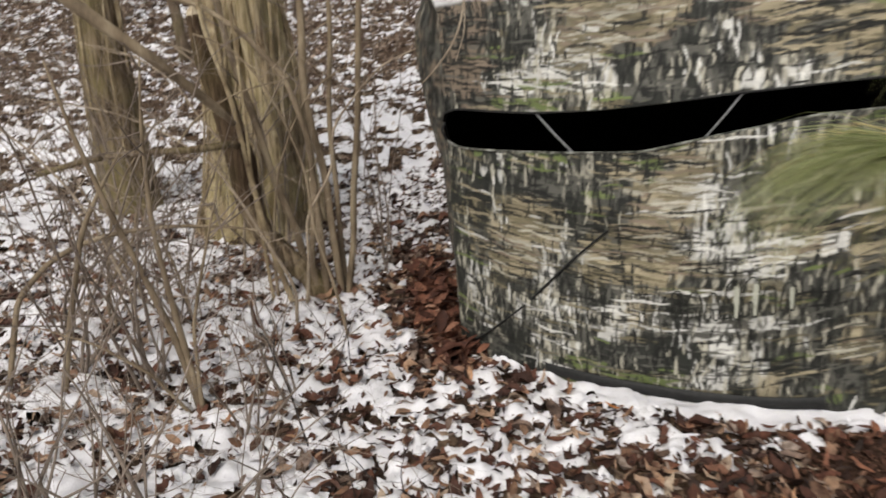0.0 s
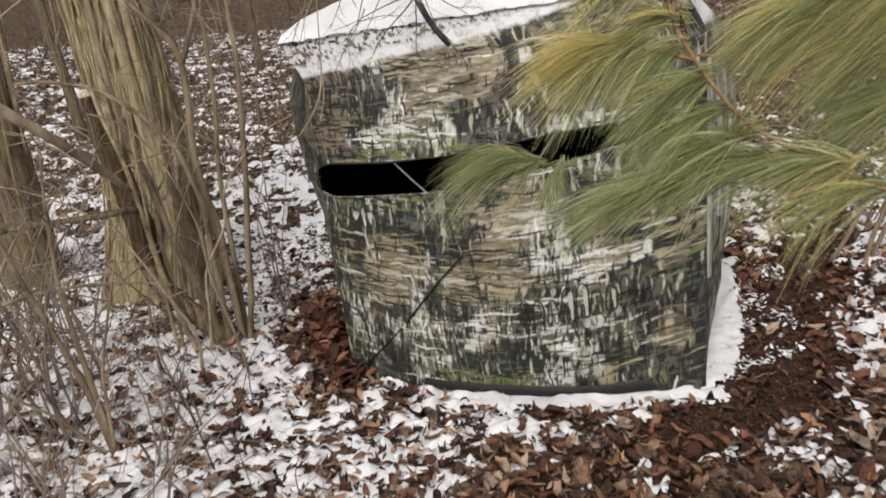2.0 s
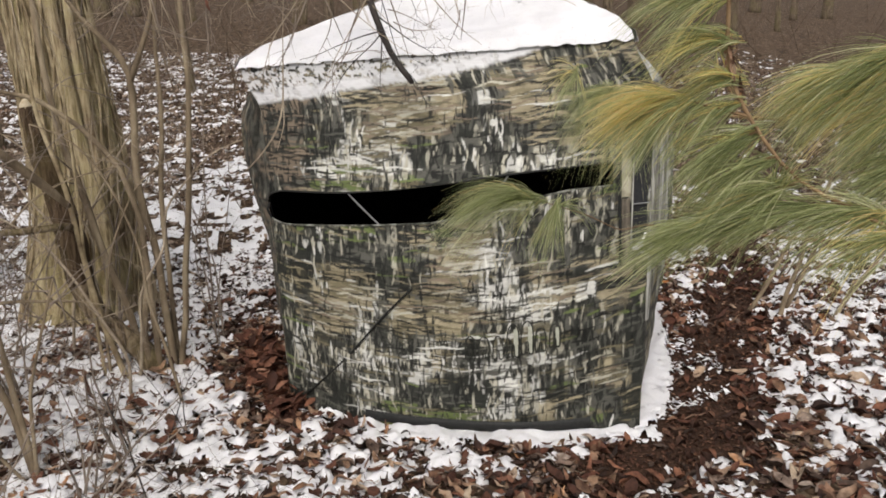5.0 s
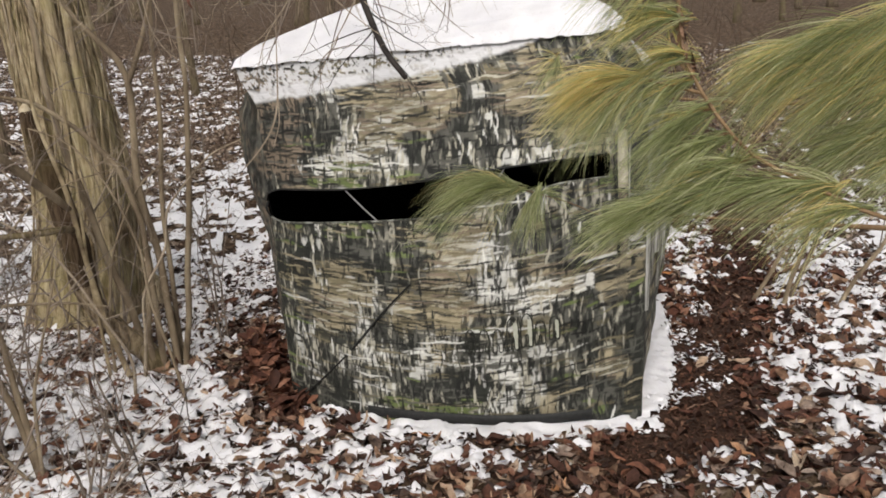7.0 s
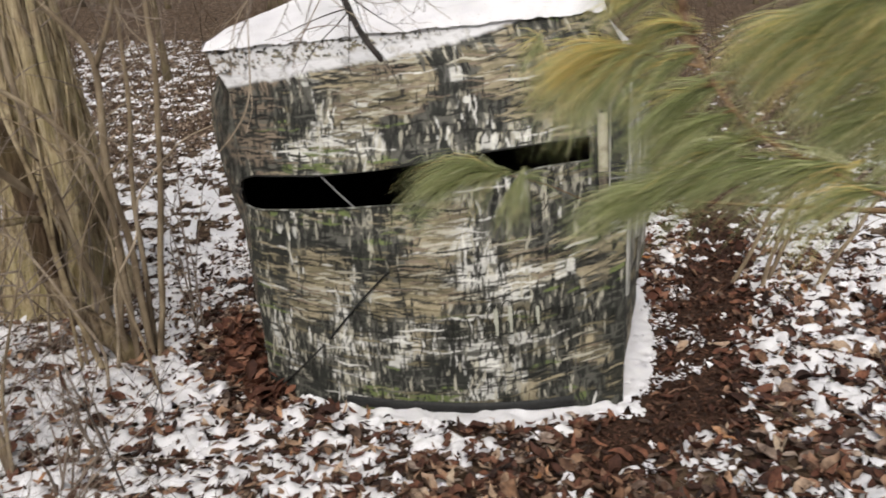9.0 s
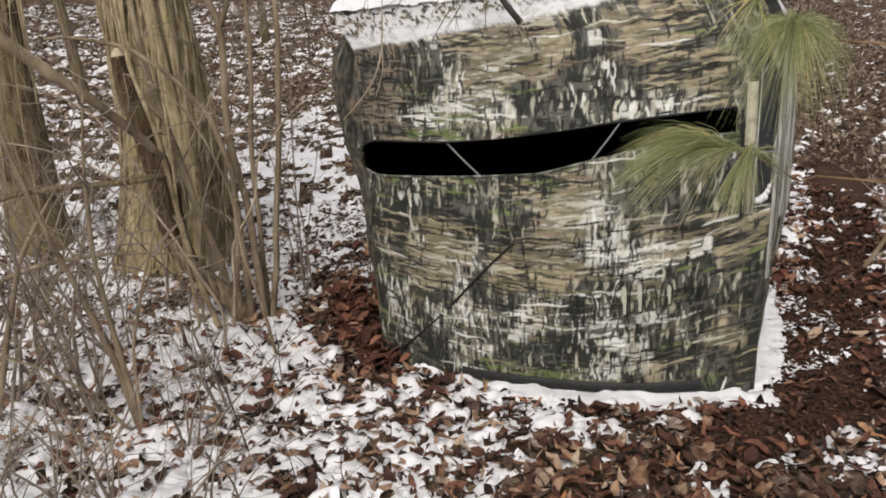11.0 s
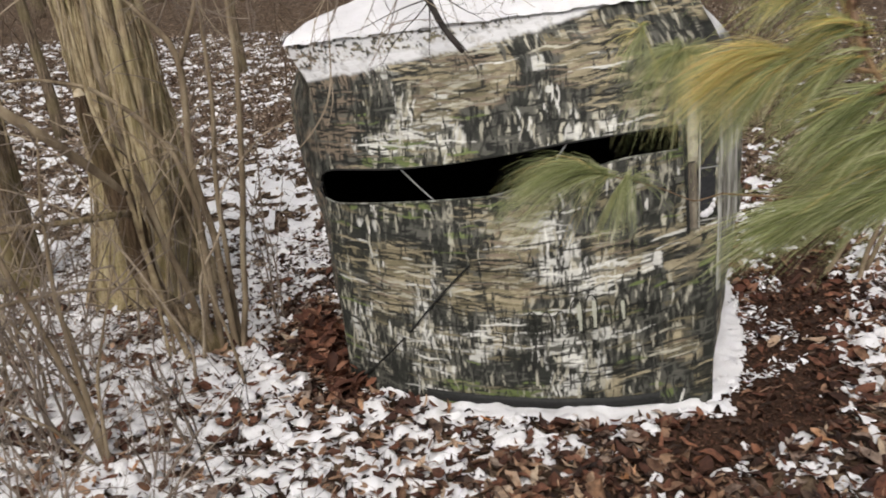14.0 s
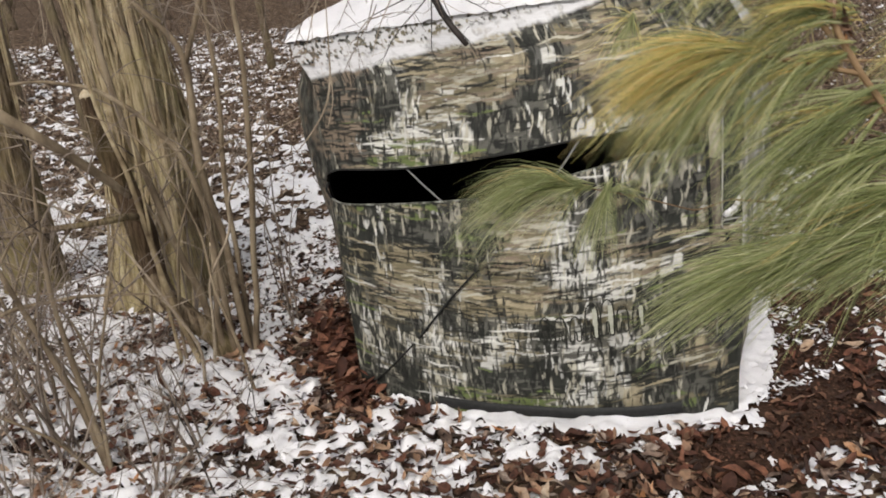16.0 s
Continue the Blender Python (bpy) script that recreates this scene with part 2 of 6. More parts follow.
CUTWOOD = mat_plain("cut_wood", [(0.3, (0.45, 0.36, 0.24)), (0.7, (0.62, 0.54, 0.4))], 40, 0.8, 0.2)
LEAVES = mat_leaf("dead_leaves", [(0.0, (0.028, 0.015, 0.011)), (0.5, (0.088, 0.039, 0.026)), (0.75, (0.195, 0.089, 0.056)), (0.9, (0.32, 0.2, 0.135)), (1.0, (0.5, 0.41, 0.31))])
LEAVES_PALE = mat_leaf("weathered_leaves", [(0.0, (0.08, 0.05, 0.036)), (0.35, (0.18, 0.12, 0.09)), (0.7, (0.33, 0.25, 0.19)), (1.0, (0.52, 0.44, 0.36))])
LEAVES_GREY = mat_leaf("greyed_leaves", [(0.0, (0.05, 0.033, 0.026)), (0.4, (0.12, 0.082, 0.063)), (0.75, (0.23, 0.165, 0.13)), (1.0, (0.44, 0.36, 0.3))])
LEAVES_TAN = mat_leaf("tan_leaves", [(0.0, (0.09, 0.05, 0.033)), (0.4, (0.22, 0.125, 0.078)), (0.75, (0.38, 0.25, 0.165)), (0.93, (0.55, 0.43, 0.32)), (1.0, (0.42, 0.17, 0.05))])
LEAVES_TRODDEN = mat_leaf("trodden_leaves", [(0.0, (0.034, 0.018, 0.012)), (0.55, (0.082, 0.038, 0.024)), (0.85, (0.15, 0.07, 0.041)), (1.0, (0.26, 0.15, 0.098))])
LEAVES_DARK = mat_leaf("wet_leaves", [(0.0, (0.02, 0.012, 0.010)), (0.6, (0.055, 0.029, 0.024)), (1.0, (0.13, 0.07, 0.05))])
LEAVES_RED = mat_leaf("russet_leaves", [(0.0, (0.036, 0.016, 0.011)), (0.5, (0.135, 0.055, 0.034)), (0.85, (0.25, 0.115, 0.07)), (1.0, (0.42, 0.26, 0.18))])


def mat_needles(name, tones):
    """Thin needles: light passes through them."""
    m, t, b = material(name, 0.45, 0.4)
    isl = t.nodes.new("ShaderNodeNewGeometry").outputs["Random Per Island"]
    col = ramp(t, isl, tones)
    t.links.new(col, b.inputs["Base Color"])
    tr = t.nodes.new("ShaderNodeBsdfTranslucent")
    t.links.new(col, tr.inputs["Color"])
    mx = t.nodes.new("ShaderNodeMixShader")
    mx.inputs[0].default_value = 0.55
    t.links.new(b.outputs[0], mx.inputs[1])
    t.links.new(tr.outputs[0], mx.inputs[2])
    t.links.new(mx.outputs[0], t.nodes["Material Output"].inputs["Surface"])
    return m


NEEDLES = mat_needles("pine_needles", [(0.0, (0.17, 0.2, 0.085)), (0.5, (0.38, 0.42, 0.19)), (0.8, (0.58, 0.59, 0.31)), (1.0, (0.78, 0.76, 0.5))])
# for yellowing tufts, and to brighten the broad bough by colour
NEEDLES_DRY_LIT = mat_needles("yellowing_and_lit_needles", [(0.0, (0.46, 0.48, 0.19)), (0.5, (0.76, 0.66, 0.28)), (1.0, (0.9, 0.67, 0.34))])
BRANCH = mat_plain("pine_twig_bark", [(0.3, (0.12, 0.07, 0.035)), (0.7, (0.3, 0.2, 0.11))], 40, 0.8, 0.2)


# ---- ground ----
def gh(x, y):
    """Height of the ground: nearly level round the blind, a slope behind it."""
    x, y = np.asarray(x, float), np.asarray(y, float)
    z = -0.045 + 0.032 * np.clip(x, -0.5, 2.2)
    far = np.clip(y - 4.6, 0, None)
    z = z + 0.13 * far * ss(0, 2.5, far)
    z = z + 0.05 * (fbm(x * 0.6, y * 0.6, 3) - 0.5) * ss(0.6, 2.0, np.hypot(x - 0.8, y - 2.9) - 0.6)
    return z + 0.35 * (fbm(x * 0.09, y * 0.09, 5) - 0.5) * ss(7, 14, np.hypot(x, y))


def stretch_axis(a, b, step, reach_a, reach_b):
    mid = np.arange(a, b + step / 2, step)
    out_b, out_a, d, p, q = [], [], step, b, a
    while p < reach_b or q > reach_a:
        d *= 1.12
        if p < reach_b:
            p += d
            out_b.append(p)
        if q > reach_a:
            q -= d
            out_a.append(q)
    return np.r_[out_a[::-1], mid, out_b]


gx, gy = stretch_axis(-3, 4.5, 0.05, -150, 150), stretch_axis(0.5, 6.5, 0.05, -150, 150)
X, Y = np.meshgrid(gx, gy)
Z = gh(X, Y) + 0.012 * (fbm(X * 9, Y * 9, 21) - 0.5)
ground = Build().add(np.stack([X, Y, Z], -1), grid_faces(len(gy), len(gx)))
def worn_path(x, y):
    """Distance from the worn path that passes the blind."""
    tx, ty = np.array([0.75, 1.1, 1.42, 1.70, 2.05, 2.45, 2.95, 4.4]), np.array([1.5, 1.66, 1.86, 2.2, 2.68, 3.2, 3.9, 6.0])
    best = np.full(np.shape(x), 9.0)
    for i in range(len(tx) - 1):
        ax, ay, bx, by = tx[i], ty[i], tx[i + 1], ty[i + 1]
        s = np.clip(((x - ax) * (bx - ax) + (y - ay) * (by - ay)) / ((bx - ax) ** 2 + (by - ay) ** 2), 0, 1)
        best = np.minimum(best, np.hypot(x - ax - s * (bx - ax), y - ay - s * (by - ay)))
    # it widens and is lost among leaves before the blind
    return best + 0.26 * ss(2.0, 1.6, y)


ground_mesh = ground.mesh("ground", LITTER)
worn = ss(0.36, 0.2, worn_path(X, Y) + 0.12 * (fbm(X * 4, Y * 4, 19) - 0.5)).reshape(-1)
worn_layer = ground_mesh.color_attributes.new("worn", "FLOAT_COLOR", "POINT")
worn_layer.data.foreach_set("color", np.repeat(worn[:, None], 4, 1).astype(np.float32).ravel())
lone("ground", ground_mesh, "damp brown leaf litter on a gentle woodland slope", "ground", kind="structure")

# ---- the blind's shape ----
FL, FR = np.array([0.03, 2.79, -0.05]), np.array([1.42, 2.15, 0.0])
TL, TR = np.array([-0.03, 2.84, 1.43]), np.array([1.42, 2.20, 1.53])
BACK = np.array([0.415, 0.91, 0.0])
ALONG = np.array([0.908, -0.419, 0.0])
DEEP = 1.5
BL, BR = FL + BACK * DEEP, FR + BACK * DEEP
UL, UR = TL + BACK * DEEP, TR + BACK * DEEP
SIDES = {"front": (FL, FR, TL, TR, -BACK), "right": (FR, BR, TR, UR, ALONG), "back": (BR, BL, UR, UL, BACK), "left": (BL, FL, UL, TL, -ALONG)}
APEX = np.array([1.07, 3.21, 1.90])


def wall_at(side, u, v):
    a, b, c, d, n = SIDES[side]
    u, v = np.asarray(u, float)[..., None], np.asarray(v, float)[..., None]
    p = (a * (1 - u) + b * u) * (1 - v) + (c * (1 - u) + d * u) * v
    h = 1 - np.abs(2 * u - 1) ** 2.3
    k = np.interp(v, [0, 0.2, 0.45, 0.7, 0.88, 0.95, 1.02], [0.15, 0.175, 0.185, 0.15, 0.09, 0.05, -0.01])
    if side == "right":
        k = k * np.interp(v, [0, 0.2, 0.45, 0.7, 1.02], [0.05, 0.4, 0.75, 0.85, 1.0])
    if side == "left":
        k = k * np.interp(v, [0, 0.45, 0.7, 0.93, 1.02], [1, 1.25, 2.3, 4.2, 1.0])
    return p + n * h * k - ALONG * 0.085 * ss(0.88, 1.02, v)


TOPV = 1.02


def local_uv(x, y):
    """Along and out from the blind's front, in metres."""
    dx, dy = x - FL[0], y - FL[1]
    return dx * ALONG[0] + dy * ALONG[1], -(dx * BACK[0] + dy * BACK[1])


def front_out(s):
    u = np.clip(s / 1.53, 0, 1)
    return 0.15 * (1 - np.abs(2 * u - 1) ** 2.3)


def cover(x, y):
    """How much snow lies at a place: above 0.5 it covers the litter."""
    x, y = np.asarray(x, float), np.asarray(y, float)
    n = 0.40 * fbm(x * 6.5, y * 6.5, 31, 3) + 0.60 * fbm(x * 16, y * 16, 57, 3)
    want = 0.565 + 0.0 * x
    want = want + 0.08 * ss(0.7, -0.2, x) * ss(9.0, 5.0, y)
    want = want + 0.05 * ss(1.0, 0.5, np.abs(x + 1.2)) * ss(2.6, 3.1, y) * ss(4.6, 4.1, y) + 0.02 * ss(0.7, 0.4, np.abs(x + 0.1)) * ss(3.2, 2.8, y) * ss(2.1, 2.4, y) - 0.055 * ss(2.2, 1.8, y) * ss(-0.7, -0.2, x)
    crack = np.abs(fbm(x * 10, y * 10, 63, 2) - 0.5)
    want = want - 0.28 * ss(0.075, 0.0, crack)
    want = want - 0.16 * ss(0.04, 0.0, np.abs(fbm(x * 16 + 3, y * 16, 64, 2) - 0.5))
    want = want - 0.30 * ss(0.34, 0.14, worn_path(x, y) + 0.14 * (fbm(x * 3, y * 3, 8) - 0.5)) * ss(1.4, 2.1, y + 0.4 * (x - 1))
    want = want - 0.2 * ss(0.5, 0.2, np.hypot((x + 0.05) / 0.9, (y - 3.55) / 1.5))
    want = want - 0.25 * ss(0.27, 0.1, np.hypot((x + 0.03) / 0.9, (y - 2.8) / 1.5))
    want = want - 0.10 * ss(-0.05, 0.6, x) * ss(2.15, 1.85, y) * ss(1.45, 1.1, x) + 0.085 * ss(1.9, 2.3, x - 0.35 * (y - 2.5)) * ss(5.5, 4.5, y)
    want = want - 0.05 * ss(5.2, 8.0, y) - 0.11 * ss(5.0, 7.0, y) * ss(1.0, 2.6, x)
    s, o = local_uv(x, y)
    off = o - front_out(s)
    wide = 0.125 + 0.12 * (fbm(x * 5, y * 5, 77) - 0.5) + 0.10 * (fbm(x * 26, y * 26, 78, 2) - 0.5)
    band = ss(wide, wide - 0.05, np.abs(off)) * ss(0.35, 0.6, s) * ss(1.66, 1.56, s + 0.6 * np.maximum(o - 0.02, 0) + 0.1 * (fbm(x * 14, y * 14, 74, 2) - 0.5))
    off_r = s - 1.53
    wide_r = 0.12 + 0.09 * ss(0.0, 0.4, -o)
    band_r = ss(wide_r, wide_r - 0.04, off_r + 0.05 * fbm(x * 7, y * 7, 71) + 0.05 * (fbm(x * 20, y * 20, 79, 2) - 0.5)) * ss(-0.12, -0.05, off_r) * ss(0.13, 0.05, o) * ss(-1.6, -1.5, o)
    want = want + 0.6 * np.maximum(band, band_r)
    inside = (o < front_out(s) - 0.05) & (o > -DEEP) & (s > 0.02) & (s < 1.48)
    want = np.where(inside, 0.0, want)
    return n + want - 0.5, np.maximum(band, band_r)


def snow_sheet(x0, x1, y0, y1, step, skip=None):
    xs, ys = np.arange(x0, x1, step), np.arange(y0, y1, step)
    X, Y = np.meshgrid(xs, ys)
    c, band = cover(X, Y)
    e = c - 0.5
    h = np.where(e > 0, 0.034 * np.sqrt(np.clip(e, 0, 0.3) / 0.3), e * 0.25)
    h = h + 0.06 * (fbm(X * 15, Y * 15, 91, 2) - 0.5) * ss(0, 0.12, e) * (1 - 0.45 * band) - 0.012 * band
    Z = gh(X, Y) + 0.012 * (fbm(X * 9, Y * 9, 21) - 0.5) + h
    keep = e > -0.13
    if skip:
        keep &= ~((X > skip[0]) & (X < skip[1]) & (Y > skip[2]) & (Y < skip[3]))
    idx = -np.ones(X.shape, int)
    idx[keep] = np.arange(keep.sum())
    a, b, c2, d = idx[:-1, :-1], idx[:-1, 1:], idx[1:, 1:], idx[1:, :-1]
    ok = (a >= 0) & (b >= 0) & (c2 >= 0) & (d >= 0)
    faces = np.stack([a[ok], b[ok], c2[ok], d[ok]], 1)
    return np.stack([X, Y, Z], -1)[keep], faces.tolist()


near_snow = Build().add(*snow_sheet(-2.6, 4.0, 1.1, 5.6, 0.0145))
lone("snow_cover", near_snow.mesh("snow_cover", SNOW), "thin patchy snow on brown leaf litter", "snow", kind="stuff")
far_snow = Build().add(*snow_sheet(-9, 12, -7, 17, 0.055, skip=(-2.6, 3.98, 1.1, 5.58)))
lone("slope_snow", far_snow.mesh("slope_snow", SNOW), "patchy snow on the wooded slope", "snow", kind="stuff")


# ---- the blind ----
# layout of the print on the front, from the eave down: one letter for each kind of patch; T at upper left is shade
# painted into the print
ZONES = ["TTLOBOOBOGLDBGGGO", "TTTLOOBTBDGBOOGGD", "TTGDLBBBBDDBOOOGD", "TTGDLBBGDDSDOOOGD", "TTSWWLWGDSSSLLOGD", "DTNNNGLGDSSSSLGGD",
         "GGSNNLGONBLDOGDGL", "GSSDDDGDBBWDGDDGO", "GODOODGDBBSSBDOOO", "GOLBBSOOBDWLWBDOO", "GOOBLLBOBBLLWGGOG", "GSBBLDOOBGGLLGDGD",
         "SSBDWDDDLDLLGGDGD", "SSGLLLLWLDWLDLGBD", "GLGLLDGGDSSWSGDBD", "GLDDLLDDDSSSLODDO", "DDDDLNNGNLSSLGGDO", "DDDDDNGDNLLSLGDDD"]
# left wall: only brown and dark patches, its shading put into the print
SHADED_SIDE_ZONES = ["TDTTDTOTDTTODTTDT", "DTDTTDDTTDTDOTDTD", "DTTDTDTDTDDTTDTDT", "TDTTDTTDTDTDTODTD"] * 4
ZONE_V = [0.98, 0.92, 0.86, 0.80, 0.74, 0.68, 0.55, 0.50, 0.45, 0.40, 0.35, 0.30, 0.25, 0.20, 0.15, 0.10, 0.05, 0.01]
INKS = {"dark": (0.025, 0.026, 0.021), "coal": (0.013, 0.013, 0.011), "grey": (0.10, 0.098, 0.082), "olive": (0.165, 0.142, 0.086), "beige": (0.34, 0.29, 0.19),
        "pale": (0.44, 0.415, 0.33), "white": (0.66, 0.65, 0.60), "green": (0.14, 0.175, 0.06), "brown": (0.21, 0.165, 0.12)}
# for each kind of ground in the print: its wash, and the strokes laid on it (ink, share, upright or level)
PRINT = {"D": ("dark", [("coal", 3, 1), ("grey", 4, 1), ("grey", 2, 0), ("pale", 0.6, 1)]),
         "G": ("grey", [("dark", 4.4, 1), ("pale", 1.8, 1), ("olive", 0.8, 0), ("coal", 2.4, 1), ("green", 0.5, 0)]),
         "N": ("grey", [("green", 3, 0), ("dark", 4, 1), ("coal", 2, 0), ("pale", 1.4, 1), ("beige", 0.8, 0)]),
         "O": ("olive", [("beige", 2.5, 0), ("dark", 2.5, 0), ("grey", 1.6, 0), ("coal", 1.6, 0), ("dark", 1.2, 1)]),
         "B": ("beige", [("pale", 2, 0), ("olive", 3, 0), ("dark", 1.2, 0), ("brown", 1.5, 0), ("coal", 0.6, 1)]),
         "W": ("white", [("white", 2, 0), ("pale", 1.5, 1), ("grey", 1.2, 0), ("dark", 1.8, 1), ("coal", 0.8, 1)]),
         "L": ("pale", [("white", 0.8, 0), ("white", 1.0, 1), ("grey", 0.8, 0), ("grey", 1.6, 1), ("dark", 3.2, 1), ("olive", 0.7, 0), ("coal", 1.7, 1)]),
         # T: dull brown wash that carries the shading of the left edge
         "T": ("brown", [("dark", 3, 1), ("brown", 2, 0), ("grey", 1.5, 0), ("coal", 1, 0)]),
         "S": ("dark", [("white", 1.5, 1), ("pale", 2.2, 1), ("coal", 2.5, 1), ("grey", 2, 1), ("dark", 1.5, 0)])}


# the print's larger blocks on the front, as (u, v) corners, by ink
DARK_BLOCKS = [(0.0, 0.05, 0.025, 0.52), (0.08, 0.30, 0.108, 0.50), (0.245, 0.39, 0.29, 0.45), (0.325, 0.395, 0.362, 0.49), (0.30, 0.23, 0.335, 0.325), (0.125, 0.225, 0.205, 0.262),
               (0.35, 0.205, 0.42, 0.248), (0.482, 0.08, 0.518, 0.262), (0.542, 0.165, 0.57, 0.25), (0.688, 0.41, 0.712, 0.515), (0.818, 0.42, 0.852, 0.545), (0.842, 0.265, 0.862, 0.37),
               (0.775, 0.115, 0.802, 0.23), (0.885, 0.10, 0.902, 0.26), (0.915, 0.14, 0.95, 0.22), (0.968, 0.04, 0.998, 0.345), (0.385, 0.10, 0.475, 0.132), (0.15, 0.035, 0.225, 0.12)]
DARK_BLOCKS_HIGH = [(0.56, 0.92, 0.62, 0.965), (0.555, 0.84, 0.585, 0.92), (0.575, 0.852, 0.665, 0.88), (0.288, 0.82, 0.308, 0.93), (0.60, 0.72, 0.635, 0.84), (0.165, 0.75, 0.195, 0.86), (0.655, 0.80, 0.69, 0.845), (0.69, 0.92, 0.72, 0.98)]
COAL_BLOCKS = [(0.42, 0.448, 0.458, 0.485), (0.835, 0.11, 0.866, 0.155), (0.588, 0.085, 0.597, 0.16), (0.395, 0.762, 0.43, 0.79), (0.46, 0.845, 0.474, 0.96), (0.095, 0.395, 0.115, 0.43), (0.30, 0.26, 0.318, 0.30)]
WHITE_BLOCKS = [(0.575, 0.465, 0.632, 0.525), (0.585, 0.362, 0.705, 0.392), (0.60, 0.40, 0.64, 0.425), (0.828, 0.382, 0.87, 0.418), (0.252, 0.262, 0.288, 0.31), (0.60, 0.17, 0.672, 0.21), (0.71, 0.20, 0.758, 0.236),
                (0.385, 0.142, 0.44, 0.17), (0.26, 0.18, 0.292, 0.23), (0.632, 0.04, 0.672, 0.11), (0.235, 0.735, 0.315, 0.795), (0.31, 0.765, 0.385, 0.80), (0.345, 0.82, 0.385, 0.845), (0.57, 0.875, 0.62, 0.915), (0.66, 0.425, 0.682, 0.465)]
BEIGE_BLOCKS = [(0.715, 0.352, 0.785, 0.396), (0.47, 0.392, 0.565, 0.42), (0.12, 0.35, 0.225, 0.402), (0.17, 0.272, 0.225, 0.322), (0.455, 0.178, 0.51, 0.245), (0.735, 0.03, 0.782, 0.10), (0.925, 0.122, 0.965, 0.172),
                (0.665, 0.84, 0.78, 0.92), (0.48, 0.86, 0.552, 0.955), (0.34, 0.87, 0.45, 0.915), (0.25, 0.345, 0.305, 0.385), (0.47, 0.27, 0.56, 0.345), (0.88, 0.35, 0.96, 0.40)]
BLOCKS = [("beige", BEIGE_BLOCKS), ("white", WHITE_BLOCKS), ("dark", DARK_BLOCKS), ("dark", DARK_BLOCKS_HIGH), ("coal", COAL_BLOCKS)]


def paint_print(seed, wide=1.56, high=1.5, res=0.0036, zones=ZONES, marks=(), blocks=()):
    """The camouflage print as a colour field: washes, then thousands of level and upright brush strokes."""
    rg = random.Random(seed)
    w, h = int(wide / res), int(high / res)
    yy, xx = np.mgrid[0:h, 0:w]
    nr, nc = len(zones), len(zones[0])
    jx = (fbm(xx * 0.03, yy * 0.08, seed, 2) - 0.5) * 1.1
    jy = (fbm(xx * 0.08, yy * 0.03, seed + 4, 2) - 0.5) * 1.1
    zc = np.clip((xx / w * nc + jx).astype(int), 0, nc - 1)
    vs = ZONE_V if nr == len(ZONE_V) else np.linspace(1, 0, nr)
    zr = np.clip(np.round(np.interp(yy / h * 1.02, vs[::-1], np.arange(nr)[::-1]) + jy).astype(int), 0, nr - 1)
    wash = np.array([[INKS[PRINT[c][0]] for c in row] for row in zones])
    img = wash[zr, zc]
    for _ in range(2):
        img = 0.4 * img + 0.15 * (np.roll(img, 2, 0) + np.roll(img, -2, 0) + np.roll(img, 2, 1) + np.roll(img, -2, 1))
    img = img * (0.75 + 0.5 * fbm(xx * 0.03, yy * 0.16, seed + 7, 3))[..., None]
    for k in range(6700):
        if k == 3300:
            for ink, boxes in blocks:
                for n, (u0, v0, u1, v1) in enumerate(boxes):
                    px, py = xx / w, yy / h * 1.02
                    tall = (v1 - v0) > (u1 - u0)
                    fx, fy = (0.22, 0.05) if tall else (0.05, 0.22)
                    rough = 0.016 * (fbm(xx * fx, yy * fy, seed + n, 2) - 0.5) + 0.010 * (fbm(xx * 0.2, yy * 0.2, seed + n + 3, 2) - 0.5)
                    tilt = np.interp((u0 + u1) / 2, TILT_U, TILT_BY) * ((u0 + u1) / 2 - px) * 1.05
                    edge = np.minimum(np.minimum(px - u0, u1 - px), np.minimum(py + tilt - v0, v1 - py - tilt)) + rough
                    m = (0.86 * ss(-0.003, 0.004, edge) * (0.7 + 0.3 * ss(0.3, 0.5, fbm(xx * fx * 1.6, yy * fy * 1.6, seed + n + 9, 2))))[..., None]
                    img = img * (1 - m) + np.array(INKS[ink]) * (0.8 + 0.4 * fbm(xx * fx, yy * fy, n, 2))[..., None] * m
        big = 1.0 - 0.8 * min(1, k / 5000)
        cx, cy = rg.random() * w, rg.random() * h
        kind = zones[zr[int(cy), int(cx)]][zc[int(cy), int(cx)]]
        opts = PRINT[kind][1]
        ink, _, up = rg.choices(opts, [o[1] for o in opts])[0]
        if k < 900 and rg.random() < 0.5:
            ink = PRINT[kind][0]
        long, thin = rg.uniform(7, 24) * (0.5 + big), max(1.0, rg.uniform(2.0, 10.0) * big)
        long, thin = long * 1.3, thin * 1.35
        if 1500 < k <= 3600:
            long, thin = rg.uniform(12, 44), rg.uniform(1.6, 5.2)
        if k > 3600:
            long, thin = rg.uniform(12, 70) * (0.55 if up else 1.0), rg.uniform(0.7, 1.7)
            if ink in ("dark", "grey") and rg.random() < 0.5:
                ink = "coal"
            elif ink in ("pale", "beige") and rg.random() < 0.06:
                ink = "white"
        if ink == "coal":
            thin = max(0.9, thin * 0.55)
        hx, hy = (thin / 2, long / 2 * 0.7) if up else (long / 2, thin / 2)
        x0, x1, y0, y1 = max(0, int(cx - hx - 4)), min(w, int(cx + hx + 5)), max(0, int(cy - hy - 4)), min(h, int(cy + hy + 5))
        if x1 <= x0 or y1 <= y0:
            continue
        sx, sy = xx[y0:y1, x0:x1] - cx, yy[y0:y1, x0:x1] - cy
        wob, ph, bend = rg.uniform(0.3, 1.8), rg.uniform(0, 6.28), rg.uniform(-0.14, 0.14)
        if up:
            sx = sx + bend * sy + wob * np.sin(sy * 0.23 + ph)
        else:
            lie = np.interp(cx / w, TILT_U, TILT_BY) * (1.0 if cy / h < 0.6 else 0.5)
